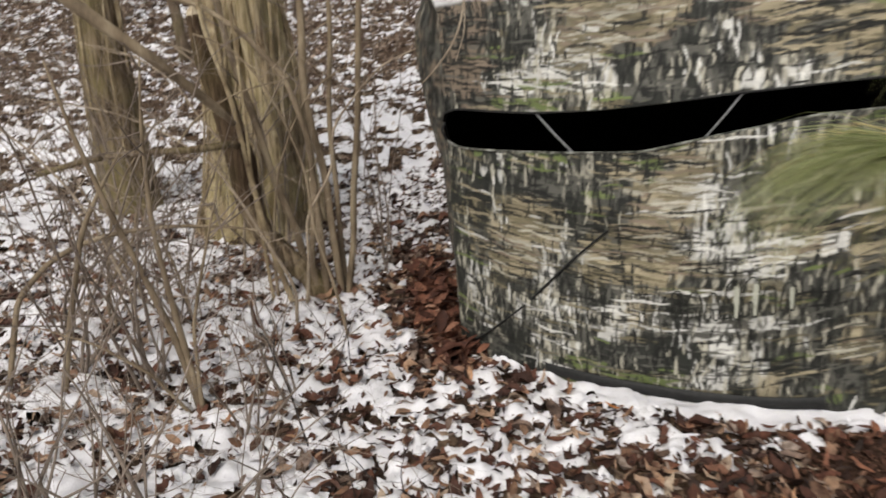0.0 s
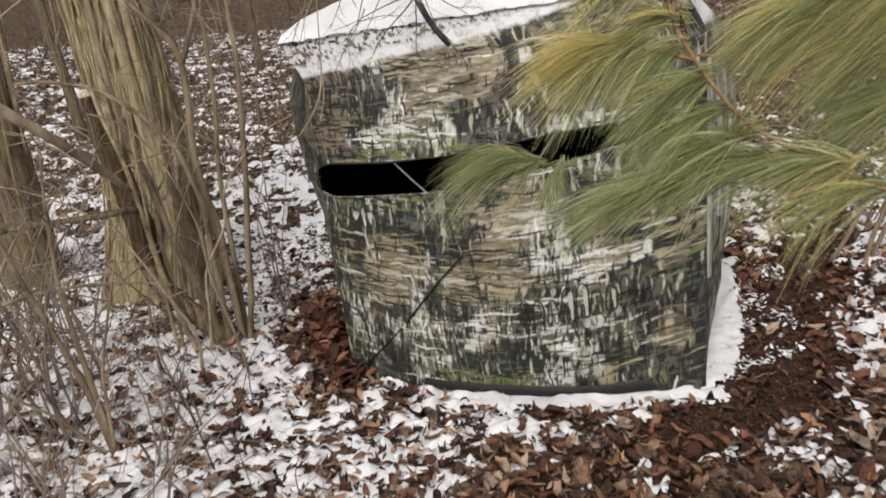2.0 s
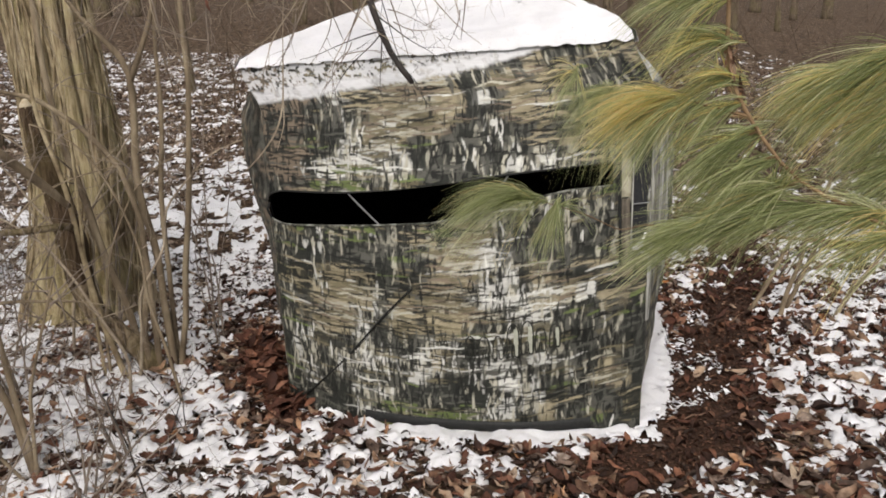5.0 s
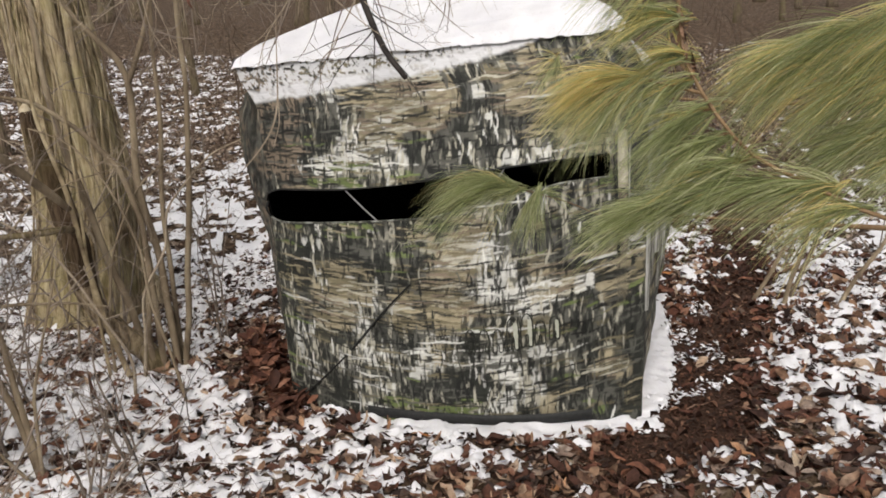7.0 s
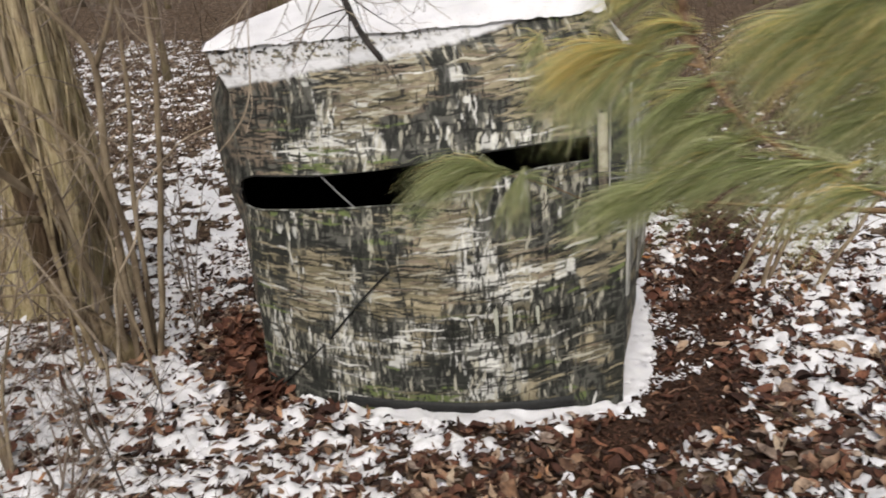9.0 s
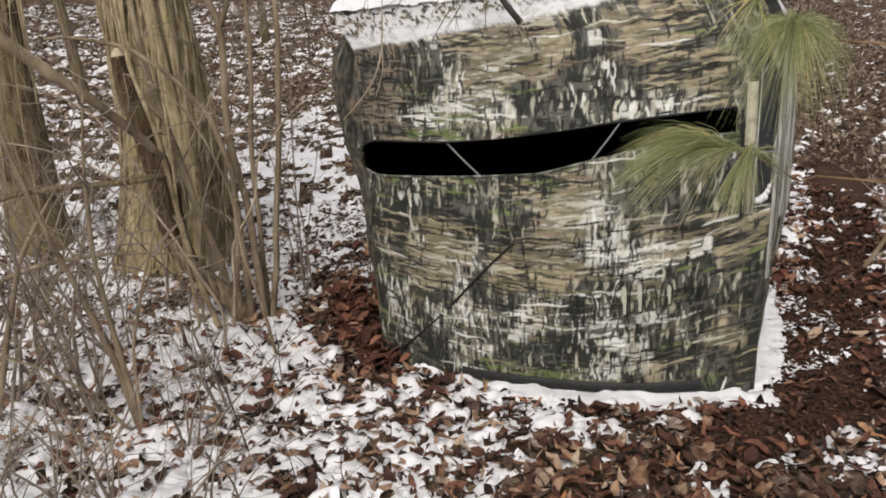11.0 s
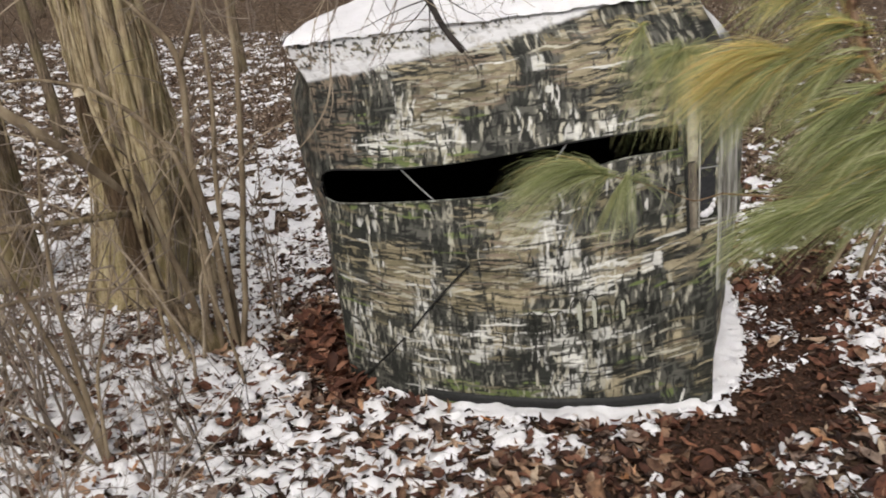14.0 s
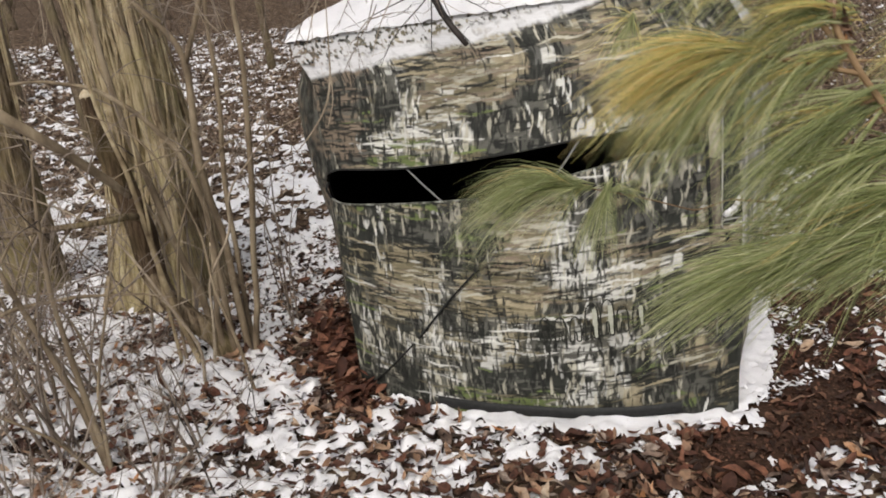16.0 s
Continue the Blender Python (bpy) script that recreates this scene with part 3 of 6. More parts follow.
            sy = sy - (lie + 0.4 * bend) * sx + wob * np.sin(sx * 0.17 + ph)
        rag = vnoise(sx * (0.35 if up else 0.14) + 60, sy * (0.14 if up else 0.35) + 60, k % 97)
        m = np.clip((1.35 - np.hypot(sx / (hx + 0.8), sy / (hy + 0.8)) - 0.7 * rag) * 2.6, 0, 1) * rg.uniform(0.7, 1.0)
        tint = np.array(INKS[ink]) * rg.uniform(0.75, 1.2)
        img[y0:y1, x0:x1] = img[y0:y1, x0:x1] * (1 - m[..., None]) + tint * m[..., None]
    for u, v, du, dv, ink in marks:
        m = 0.85 * ss(0.1, -0.1, np.hypot((xx / w - u) / du, (yy / h * 1.02 - v) / dv) - 1.5 + 1.3 * fbm(xx * 0.07, yy * 0.2, 5, 2))
        img = img * (1 - m[..., None]) + np.array(INKS[ink]) * m[..., None]
    return np.clip(img, 0.004, 0.75)


TILT_U, TILT_BY = [0.0, 0.3, 0.5, 0.75, 1.0], [-0.14, -0.10, 0.0, 0.16, 0.22]
MARKS = [(0.62, 0.83, 0.012, 0.014, "white"), (0.86, 0.405, 0.014, 0.018, "white"),
         (0.78, 0.40, 0.016, 0.006, "white"), (0.56, 0.22, 0.012, 0.04, "dark")]
MARKS += [(0.435 + 0.0022 * k, 0.40 - 0.016 * k, 0.004, 0.006 + 0.003 * (k % 2), "coal") for k in range(12)]


def snow_dust(u, v):
    """Share of settled snow on the cloth under the eave."""
    low = np.interp(u, [0, 0.38, 0.55, 0.74, 0.9], [0.905, 0.935, 0.95, 0.985, 1.03])
    lower = ss(0.0, 0.012, v - low + 0.016 * (fbm(u * 22, v * 22, 3) - 0.5)) * ss(0.045, 0.03, v - low - 0.03 * (fbm(u * 26, v * 12, 12) - 0.5))
    speck = ss(0.36, 0.5, fbm(u * 150, v * 130, 41, 2) - 0.16 * (fbm(u * 16, v * 20, 44, 2) - 0.5)) * ss(0.0, 0.01, v - low)
    return np.clip(np.maximum(lower * (0.6 + 0.4 * ss(0.3, 0.5, fbm(u * 70, v * 60, 45, 2))), 0.85 * speck), 0, 1)


def colour_mesh(me, cols):
    at = me.color_attributes.new("print", "FLOAT_COLOR", "POINT")
    flat = np.concatenate([cols, np.ones((len(cols), 1))], 1).astype(np.float32)
    at.data.foreach_set("color", flat.ravel())
    return me


SLOT_U = (0.0, 0.91)
WIN_U = (0.960, 0.994)


def left_hole(u, low):
    """The slot's rounded end, a hand's width round the corner on the side wall."""
    return np.interp(u, [0, 0.983, 0.99, 1.0], [0.622, 0.622, 0.60, 0.586] if low else [0.632, 0.632, 0.645, 0.655])


def hole_low(u):
    s = np.interp(u, [0, 0.012, 0.045, 0.325, 0.48, 0.62, 0.8, 0.93, 0.955, 1.0], [0.586, 0.579, 0.572, 0.582, 0.588, 0.622, 0.658, 0.664, 0.508, 0.508])
    return s


def hole_high(u):
    return np.interp(u, [0, 0.012, 0.04, 0.24, 0.40, 0.53, 0.65, 0.835, 0.93, 0.955, 1.0], [0.655, 0.661, 0.668, 0.667, 0.677, 0.690, 0.704, 0.718, 0.722, 0.79, 0.80])


def wall_grid(side, nu, holes):
    us = np.linspace(0, 1, nu)
    if holes:
        us = np.unique(np.r_[us, SLOT_U, WIN_U])
    f1, f2, f3 = np.linspace(0, 1, nu * 6 // 10), np.linspace(0, 1, max(4, nu // 9)), np.linspace(0, 1, nu * 4 // 10)
    if side == "left":
        us = np.unique(np.r_[us, np.linspace(0.983, 1, 8)])
    lo, hi = (left_hole(us, True), left_hole(us, False)) if side == "left" else (hole_low(us), hole_high(us))
    V = np.concatenate([f1[:, None] * lo, lo + f2[1:, None] * (hi - lo), hi + f3[1:, None] * (TOPV - hi)], 0)
    U = np.repeat(us[None], len(V), 0)
    faces = grid_faces(*U.shape)
    if holes or side == "left":
        r0, r1, cols = len(f1) - 1, len(f1) - 1 + len(f2) - 1, U.shape[1]
        keep = []
        for q in faces:
            r, c = divmod(q[0], cols)
            um = (us[c] + us[c + 1]) / 2
            if r0 <= r < r1 and ((um > 0.983) if side == "left" else (SLOT_U[0] < um < SLOT_U[1] or WIN_U[0] < um < WIN_U[1])):
                continue
            keep.append(q)
        faces = keep
    return U, V, faces


blind = thing("hunting_blind", (0.95, 2.9, -0.03), "camouflage pop-up hunting blind with a snowy roof, standing on leaf litter", "hunting blind")
for side in SIDES:
    U, V, faces = wall_grid(side, 500 if side == "front" else 90, side == "front")
    P = wall_at(side, U, V)
    fold = 0.015 * (fbm(U * 4, V * 20 + U * 3 * (U - 0.5), 61, 2) - 0.5) + 0.014 * (fbm(U * 2.5, V * 6, 66, 2) - 0.5)
    P = P + SIDES[side][4] * (fold * ss(0, 0.05, U) * ss(1, 0.95, U))[..., None]
    seed = {"front": 5, "right": 8, "back": 11, "left": 14}[side]
    flipped = [row[::-1] for row in ZONES]
    img = paint_print(seed, marks=MARKS, blocks=BLOCKS) if side == "front" else paint_print(seed, zones=SHADED_SIDE_ZONES if side == "left" else flipped)
    iy = np.clip((V / TOPV * (img.shape[0] - 1)).astype(int), 0, img.shape[0] - 1)
    ix = np.clip((U * (img.shape[1] - 1)).astype(int), 0, img.shape[1] - 1)
    cols = img[iy, ix]
    if side != "left":
        d = snow_dust(U, V)[..., None]
        cols = cols * (1 - d) + np.array([0.69, 0.685, 0.69]) * d
    me = Build().add(P, faces).mesh("wall_panel", CLOTH)
    wall = part("wall_panel", colour_mesh(me, cols.reshape(-1, 3)), blind)
    # black inside of the cloth
    Ui, Vi, fi = wall_grid(side, 60, side == "front")
    Pi = wall_at(side, Ui, Vi) - SIDES[side][4] * 0.012
    part("lining", Build().add(Pi, fi).mesh("lining", LINING), wall, "black inner lining")

# roof cloth and the snow on it
def roof_at(a, b, s, r, lift=0.0):
    """From the eave (r = 0) to the hub (r = 1) on one roof face."""
    eave = a + (b - a) * s[..., None]
    p = eave * (1 - r[..., None]) + APEX * r[..., None]
    sag = 0.05 * np.sin(np.pi * r) * np.sin(np.pi * s)
    p[..., 2] += lift - sag
    return p


def eave_corner(side, u):
    return wall_at(side, np.array([u]), np.array([TOPV]))[0]


corners = [eave_corner("front", 0.0), eave_corner("front", 1.0), eave_corner("right", 1.0), eave_corner("left", 0.0)]
S, R = np.meshgrid(np.linspace(0, 1, 60), np.linspace(0, 1, 40))
roof = Build()
for k in range(4):
    roof.add(roof_at(corners[k], corners[(k + 1) % 4], S, R), grid_faces(*S.shape))
part("roof_panel", roof.mesh("roof_panel", BLACK_TAPE), blind, "cloth roof panel under snow")
roof_snow = Build()
S, R = np.meshgrid(np.linspace(0, 1, 150), np.linspace(0, 1, 70))
for k in range(4):
    a, b = corners[k], corners[(k + 1) % 4]
    thick = 0.012 + 0.026 * ss(0, 0.10, R) + 0.012 * (fbm(S * 9, R * 7, 23 + k) - 0.5) + 0.006 * (fbm(S * 40, R * 30, 27 + k) - 0.5)
    out = np.cross(b - a, [0, 0, 1.0])
    out /= np.linalg.norm(out)
    lip = (0.012 + 0.012 * fbm(S * 30, S * 0 + k * 9, 17)) * ss(0.06, 0.0, R)
    thick = np.where(R <= 0, -0.028 + 0.02 * fbm(S * 45, S * 0 + k, 18), thick)
    roof_snow.add(roof_at(a, b, S, R, 0) + np.stack([0 * S, 0 * S, thick], -1) + out * lip[..., None], grid_faces(*S.shape))
lone("roof_snow", roof_snow.mesh("roof_snow", SNOW), "smooth white snow lying on the blind's roof", "snow")


def on_wall(u, v, out=0.004):
    p = wall_at("front", np.asarray(u, float), np.asarray(v, float))
    return p + SIDES["front"][4] * out


def strip(us, vs, width, mat, name, label, out=0.005, upright=True, thick=0.004):
    """A band of tape on the front wall along (u, v), with thickness."""
    q = curve_points(np.stack([us, vs, np.zeros(len(us))], 1), 40)
    u, v = q[:, 0], q[:, 1]
    du = (width / 1.55 / 2, 0) if upright else (0, width / 1.45 / 2)
    cols = [(u - du[0], v - du[1], out), (u - du[0], v - du[1], out + thick), (u + du[0], v + du[1], out + thick), (u + du[0], v + du[1], out)]
    P = np.stack([on_wall(a, b, o) for a, b, o in cols], 1)
    return part(name, Build().add(P, grid_faces(40, 4)).mesh(name, mat), blind, label)


strip([0.922, 0.928, 0.935], [0.715, 0.6, 0.46], 0.011, BLACK_TAPE, "zip", "black zip beside the shooting slot")
strip([0.9395, 0.941, 0.9425], [0.775, 0.70, 0.632], 0.036, CREAM, "window_strap", "pale cloth flap rolled beside the window")
strip([0.9415, 0.943, 0.946], [0.628, 0.57, 0.47], 0.030, FLAP_LOW, "window_strap", "brown-grey strap hanging beside the window")
strip([0.9575, 0.9575, 0.9585], [0.80, 0.65, 0.47], 0.005, EDGE_PALE, "window_piping", "pale piping beside the window", 0.008)
for k in range(5):
    q = np.linspace(0, 1, 40)
    mid = 0.012 + 0.034 * k + 0.006 * np.sin(q * 9 + k * 2)
    half = 0.017 + 0.004 * np.sin(q * 13 + k)
    top, low = 0.84 - 0.01 * k, 0.30 + 0.035 * ((k * 2) % 5)
    v = top + (low - top) * q
    cols = [(mid - half, 0.002), (mid, 0.010), (mid + half, 0.002)]
    P = np.stack([wall_at("right", np.clip(u, 0, 1), v) + ALONG * out for u, out in cols], 1)
    part("corner_fold", Build().add(P, grid_faces(40, 3)).mesh("corner_fold", FLAP_GREY if k % 2 else EDGE_PALE), blind, "creased pale cloth at the blind's corner")
strip([0.26, 0.4, 0.6, 0.75, 0.87], [0.034, 0.03, 0.027, 0.029, 0.034], 0.042, BLACK_TAPE, "hem", "black bottom hem", 0.006, False)
strip([0.415, 0.33, 0.22, 0.1, 0.03], [0.415, 0.33, 0.205, 0.09, 0.03], 0.011, BLACK_TAPE, "pole_sleeve", "dark line of a pole pressing through the cloth", 0.003)
# window of dark mesh beside the corner
uu, vv = np.meshgrid(np.linspace(WIN_U[0] - 0.004, WIN_U[1] + 0.003, 8), np.linspace(0.498, 0.81, 20))
part("window_mesh", Build().add(on_wall(uu, vv, -0.006), grid_faces(20, 8)).mesh("window_mesh", MESH_NET), blind, "dark mesh of the narrow corner window")
# slack cords across the slot
for (u0, v0), (u1, v1) in (((0.24, 0.672), (0.34, 0.575)), ((0.665, 0.708), (0.6, 0.618))):
    bd = Build()
    a, b = on_wall(u0, v0, -0.01), on_wall(u1, v1, -0.01)
    tube(bd, [(*a, 0.0035), (*((a + b) / 2 - np.array([0, 0, 0.004])), 0.0035), (*b, 0.0035)], 8, 6)
    part("tie_cord", bd.mesh("tie_cord", CORD), blind, "thin grey elastic cord across the slot")
bd = Build()
a, b = on_wall(0.957, 0.612, 0.006), on_wall(1.0, 0.612, 0.004)
tube(bd, [(*a, 0.003), (*((a + b) / 2), 0.003), (*b, 0.003)], 6, 6)
part("tie_cord", bd.mesh("tie_cord", CORD), blind, "thin grey cord across the corner window")
# printed maker's lettering, kept as plain outlined bars
for k in range(7):
    u0 = 0.552 + 0.0355 * k
    v0 = 0.226 + 0.030 * max(0, (k - 2) / 4) ** 1.3
    hgt, wid = (0.066, 0.026) if k not in (3, 4) else (0.096, 0.031)
    loop = [(0, 0), (0, 0.55), (0.12, 0.85), (0.5, 1.0), (0.88, 0.85), (1, 0.55), (1, 0), (0.62, 0.0), (0.6, 0.4), (0.4, 0.4), (0.38, 0.0), (0, 0)]
    bd = Build()
    tube(bd, [(*on_wall(u0 + wid * a, v0 + hgt * b, 0.013), 0.0026) for a, b in loop], 40, 5, cap=False)
    part("letter_outline", bd.mesh("letter_outline", INK), blind, "dark printed outline")
    if k in (3, 4, 6):
        uu, vv = np.meshgrid(np.linspace(u0 + wid * 0.55, u0 + wid * 0.9, 3), np.linspace(v0 + 0.004, v0 + hgt * 0.8, 6))
        part("letter_fill", Build().add(on_wall(uu, vv, 0.012), grid_faces(6, 3)).mesh("letter_fill", PALE_INK), blind)
# piping along the slot's edges
for name, edge, mat in (("slot_edge", hole_low, EDGE), ("slot_edge", hole_high, BLACK_TAPE)):
    us = np.linspace(SLOT_U[0], SLOT_U[1], 70)
    bd = Build()
    tube(bd, [(*on_wall(u, float(edge(u)), 0.001), 0.0042) for u in us], 70, 6)
    part(name, bd.mesh(name, mat), blind, "stitched edge of the slot")
# cord knots at the slot's end
bd = Build()
a = on_wall(-0.004, 0.612, 0.004)
tube(bd, [(a[0], a[1], a[2] + 0.03, 0.004), (a[0] - 0.012, a[1] - 0.004, a[2], 0.006), (a[0] + 0.004, a[1] - 0.004, a[2] - 0.035, 0.004), (a[0] + 0.012, a[1], a[2] - 0.05, 0.002)], 12, 6)
part("tie_knot", bd.mesh("tie_knot", BLACK_TAPE), blind, "black tie at the slot's end")
# a clump of snow caught at the window's foot
bd = Build()
for u, v, r in ((0.966, 0.500, 0.011), (0.974, 0.502, 0.014), (0.982, 0.508, 0.013), (0.988, 0.520, 0.010), (0.991, 0.532, 0.007)):
    c = on_wall(u, v, 0.004)
    tube(bd, [(c[0], c[1], c[2] - r, r * 0.5), (c[0], c[1] - 0.003, c[2] - 0.3 * r, r), (c[0] + 0.002, c[1], c[2] + 0.5 * r, r * 0.8), (c[0], c[1], c[2] + r * 1.1, r * 0.2)], 12, 12, 0.22, 3 + u * 50)
lone("snow_clump", bd.mesh("snow_clump", SNOW), "small clump of snow caught at the window", "snow")


# ---- leaves ----
def leaf_shape(n_long=5, lobes=0.0, wide=0.42, cols=(-1, 0, 1)):
    """A dead leaf one unit long: curled along and across, with a pointed tip."""
    t = np.linspace(0, 1, n_long)
    w = wide * np.sin(np.pi * t ** 0.85) ** 0.75 * (1 + lobes * np.cos(t * 19)) + 0.004
    v = np.array([[(ti - 0.5), c * wi, 0.0] for ti, wi in zip(t, w) for c in cols])
    return v, grid_faces(n_long, len(cols))


LEAF_KINDS = [leaf_shape(7, 0, 0.16), leaf_shape(7, 0.05, 0.19), leaf_shape(6, 0.0, 0.09), leaf_shape(8, 0.08, 0.21)]
FINE = (-1, -0.5, 0, 0.5, 1)
FINE_KINDS = [leaf_shape(8, 0, 0.26, FINE), leaf_shape(10, 0.12, 0.27, FINE), leaf_shape(8, 0, 0.17, FINE), leaf_shape(11, 0.16, 0.3, FINE)]


def leaf_verts(base, length, curl, cup, yaw, tilt, lean, at):
    v = base.copy()
    v[:, 2] = cup * v[:, 1] ** 2 * 2.2 + curl * (v[:, 0] ** 2 * 1.6) + 0.04 * np.sin(v[:, 0] * 9 + curl * 20) * v[:, 1]
    m = np.array(Euler((lean, tilt, yaw)).to_matrix())
    return v * length @ m.T + at


def leaf_batch(bd, kinds, rg, at, size, curl, cup, steep):
    """Many leaves at once, at the places given."""
    pick = rg.randint(len(kinds), size=len(at))
    for k, (base, faces) in enumerate(kinds):
        p = at[pick == k]
        n = len(p)
        if not n:
            continue
        cu, cp = rg.uniform(*curl, (n, 1)), rg.uniform(*cup, (n, 1))
        x, y = base[None, :, 0], base[None, :, 1] * rg.uniform(0.75, 1.25, (n, 1))
        skew = rg.normal(0, 0.25, (n, 1))
        z = cp * y ** 2 * 2.2 + cu * x ** 2 * 1.6 + 0.05 * np.sin(x * 9 + cu * 20) + skew * x * y
        v = np.stack([x + 0 * y, y + 0 * x + 0.25 * skew * x ** 2, z], -1) * rg.uniform(*size, (n, 1, 1))
        a, b, c = rg.normal(0, steep, n), rg.normal(0, steep, n), rg.uniform(0, 6.28, n)
        ca, sa, cb, sb, cc, sc = np.cos(a), np.sin(a), np.cos(b), np.sin(b), np.cos(c), np.sin(c)
        m = np.stack([np.stack([cc * cb, cc * sb * sa - sc * ca, cc * sb * ca + sc * sa], -1),
                      np.stack([sc * cb, sc * sb * sa + cc * ca, sc * sb * ca - cc * sa], -1),
                      np.stack([-sb, cb * sa, cb * ca], -1)], 1)
        v = np.einsum("nij,nkj->nki", m, v) + p[:, None]
        f = np.array(faces)[None] + (np.arange(n) * len(base))[:, None, None]
        bd.add(v, f.reshape(-1, 4))


def scatter(count, box, seed, kinds, keep, size=(0.05, 0.105), steep=0.45, lift=(0.0, 0.02)):
    rg = np.random.RandomState(seed)
    bd = Build()
    x, y = rg.uniform(box[0], box[1], count), rg.uniform(box[2], box[3], count)
    ok = keep(x, y, rg)
    x, y = x[ok], y[ok]
    z = gh(x, y) + 0.008 + rg.uniform(*lift, len(x))
    leaf_batch(bd, kinds, rg, np.stack([x, y, z], 1), size, (-0.5, 0.75), (-1.8, 3.4), steep)
    return bd


def keep_near(x, y, rg):
    s, o = local_uv(x, y)
    inside = (o < front_out(s) + 0.02) & (o > -DEEP - 0.1) & (s > -0.02) & (s < 1.6)
    c, band = cover(x, y)
    p = np.where(c > 0.5, 0.08 + 0.07 * ss(0.0, 0.8, x), np.where(c > 0.44, 0.6, 1.0)) * np.where(band > 0.3, 0.05, 1.0) * np.where(worn_path(x, y) < 0.2, 0.03, np.where(worn_path(x, y) < 0.3, 0.4, 1.0))
    return ~inside & (rg.uniform(size=len(x)) < p)


def keep_slivers(x, y, rg):
    s, o = local_uv(x, y)
    inside = (o < front_out(s) + 0.02) & (o > -DEEP - 0.1) & (s > -0.02) & (s < 1.6)
    return ~inside & (cover(x, y)[1] < 0.3) & (worn_path(x, y) > 0.3)


def keep_far(x, y, rg):
    near = (x > -2.6) & (x < 4.0) & (y > 1.0) & (y < 5.6)
    near = near | ((y > 1.0) & ((x < -0.55 * (y + 1.5) - 0.5) | (x > 1.0 * (y + 1.5))))
    return ~near & (rg.uniform(size=len(x)) < np.where(cover(x, y)[0] > 0.5, 0.2, 1.0))


weathered = scatter(9500, (-2.6, 4.0, 1.0, 5.6), 41, LEAF_KINDS, keep_near, (0.04, 0.10), 0.27)
lone("weathered_leaf_litter", weathered.mesh("weathered_leaf_litter", LEAVES_GREY), "weathered grey-brown fallen leaves over patchy snow", "fallen leaves", kind="stuff")
bd = scatter(18500, (-2.6, 4.0, 1.0, 5.6), 4, LEAF_KINDS, keep_near, (0.04, 0.115), 0.30)
lone("leaf_litter", bd.mesh("leaf_litter", LEAVES), "curled brown fallen leaves lying over patchy snow", "fallen leaves", kind="stuff")
slivers = scatter(9000, (-2.6, 4.0, 1.0, 5.6), 43, [leaf_shape(6, 0.0, 0.10), leaf_shape(6, 0.0, 0.16)], keep_slivers, (0.02, 0.065), 0.3, (0.006, 0.028))
fine = scatter(6000, (-2.6, 1.2, 3.6, 5.6), 44, [leaf_shape(5, 0.0, 0.2), leaf_shape(5, 0.0, 0.13)], keep_slivers, (0.018, 0.05), 0.35, (0.01, 0.034))
lone("fine_leaf_litter", fine.mesh("fine_leaf_litter", LEAVES_GREY), "small weathered leaves over snow at the trees' foot", "fallen leaves", kind="stuff")
lone("leaf_slivers", slivers.mesh("leaf_slivers", LEAVES_DARK), "dark wet leaf edges showing through thin snow", "fallen leaves", kind="stuff")


def small_leaf(wide):
    t = np.array([0.0, 0.35, 0.75, 1.0])
    w = np.array([0.25, 1.0, 0.9, 0.2]) * wide
    return np.array([[ti - 0.5, c * wi, 0.0] for ti, wi in zip(t, w) for c in (-1, 0, 1)]), grid_faces(4, 3)


def tiny_leaf(wide):
    return np.array([[x, c * w * wide, 0.0] for x, w in ((-0.5, 0.3), (0.05, 1.0), (0.5, 0.2)) for c in (-1, 1)]), grid_faces(3, 2)


small = [tiny_leaf(0.3), tiny_leaf(0.18)]
bd = scatter(124000, (-8, 10, 1.0, 17), 6, small, keep_far, (0.025, 0.075), 0.55, (0.0, 0.03))
leaf_back = scatter(16000, (-8, 10, -6.5, 1.0), 61, small, keep_far, (0.04, 0.09), 0.5, (0.0, 0.02))
lone("rear_leaf_litter", leaf_back.mesh("rear_leaf_litter", LEAVES), "brown fallen leaves with patchy snow between", "fallen leaves", kind="stuff")
lone("slope_leaf_litter", bd.mesh("slope_leaf_litter", LEAVES_PALE), "brown fallen leaves on the wooded slope", "fallen leaves", kind="stuff")
chips = scatter(3000, (-2.6, 1.3, 1.3, 4.3), 47, [small_leaf(0.2), small_leaf(0.1)], keep_slivers, (0.025, 0.07), 0.4, (0.012, 0.036))
lone("brown_leaf_litter", chips.mesh("brown_leaf_litter", LEAVES_TAN), "small brown leaves half sunk in thin snow", "fallen leaves", kind="stuff")
# snow that lies leaf by leaf on the litter
def keep_plates(x, y, rg):
    s, o = local_uv(x, y)
    inside = (o < front_out(s) + 0.03) & (o > -DEEP - 0.1) & (s > -0.02) & (s < 1.64)
    c, band = cover(x, y)
    return ~inside & (c > 0.44) & (band < 0.2) & (rg.uniform(size=len(x)) < np.where(c > 0.5, 0.5, 0.6) * np.where(c > 0.47, 1.0, 0.6))


def plates(count, box, seed, size, keep, kinds):
    rg = np.random.RandomState(seed)
    bd = Build()
    x, y = rg.uniform(box[0], box[1], count), rg.uniform(box[2], box[3], count)
    ok = keep(x, y, rg)
    x, y = x[ok], y[ok]
    z = gh(x, y) + 0.016 + rg.uniform(0, 0.018, len(x))
    leaf_batch(bd, kinds, rg, np.stack([x, y, z], 1), size, (-1.1, 0.0), (-3.0, -1.0), 0.26)
    return bd


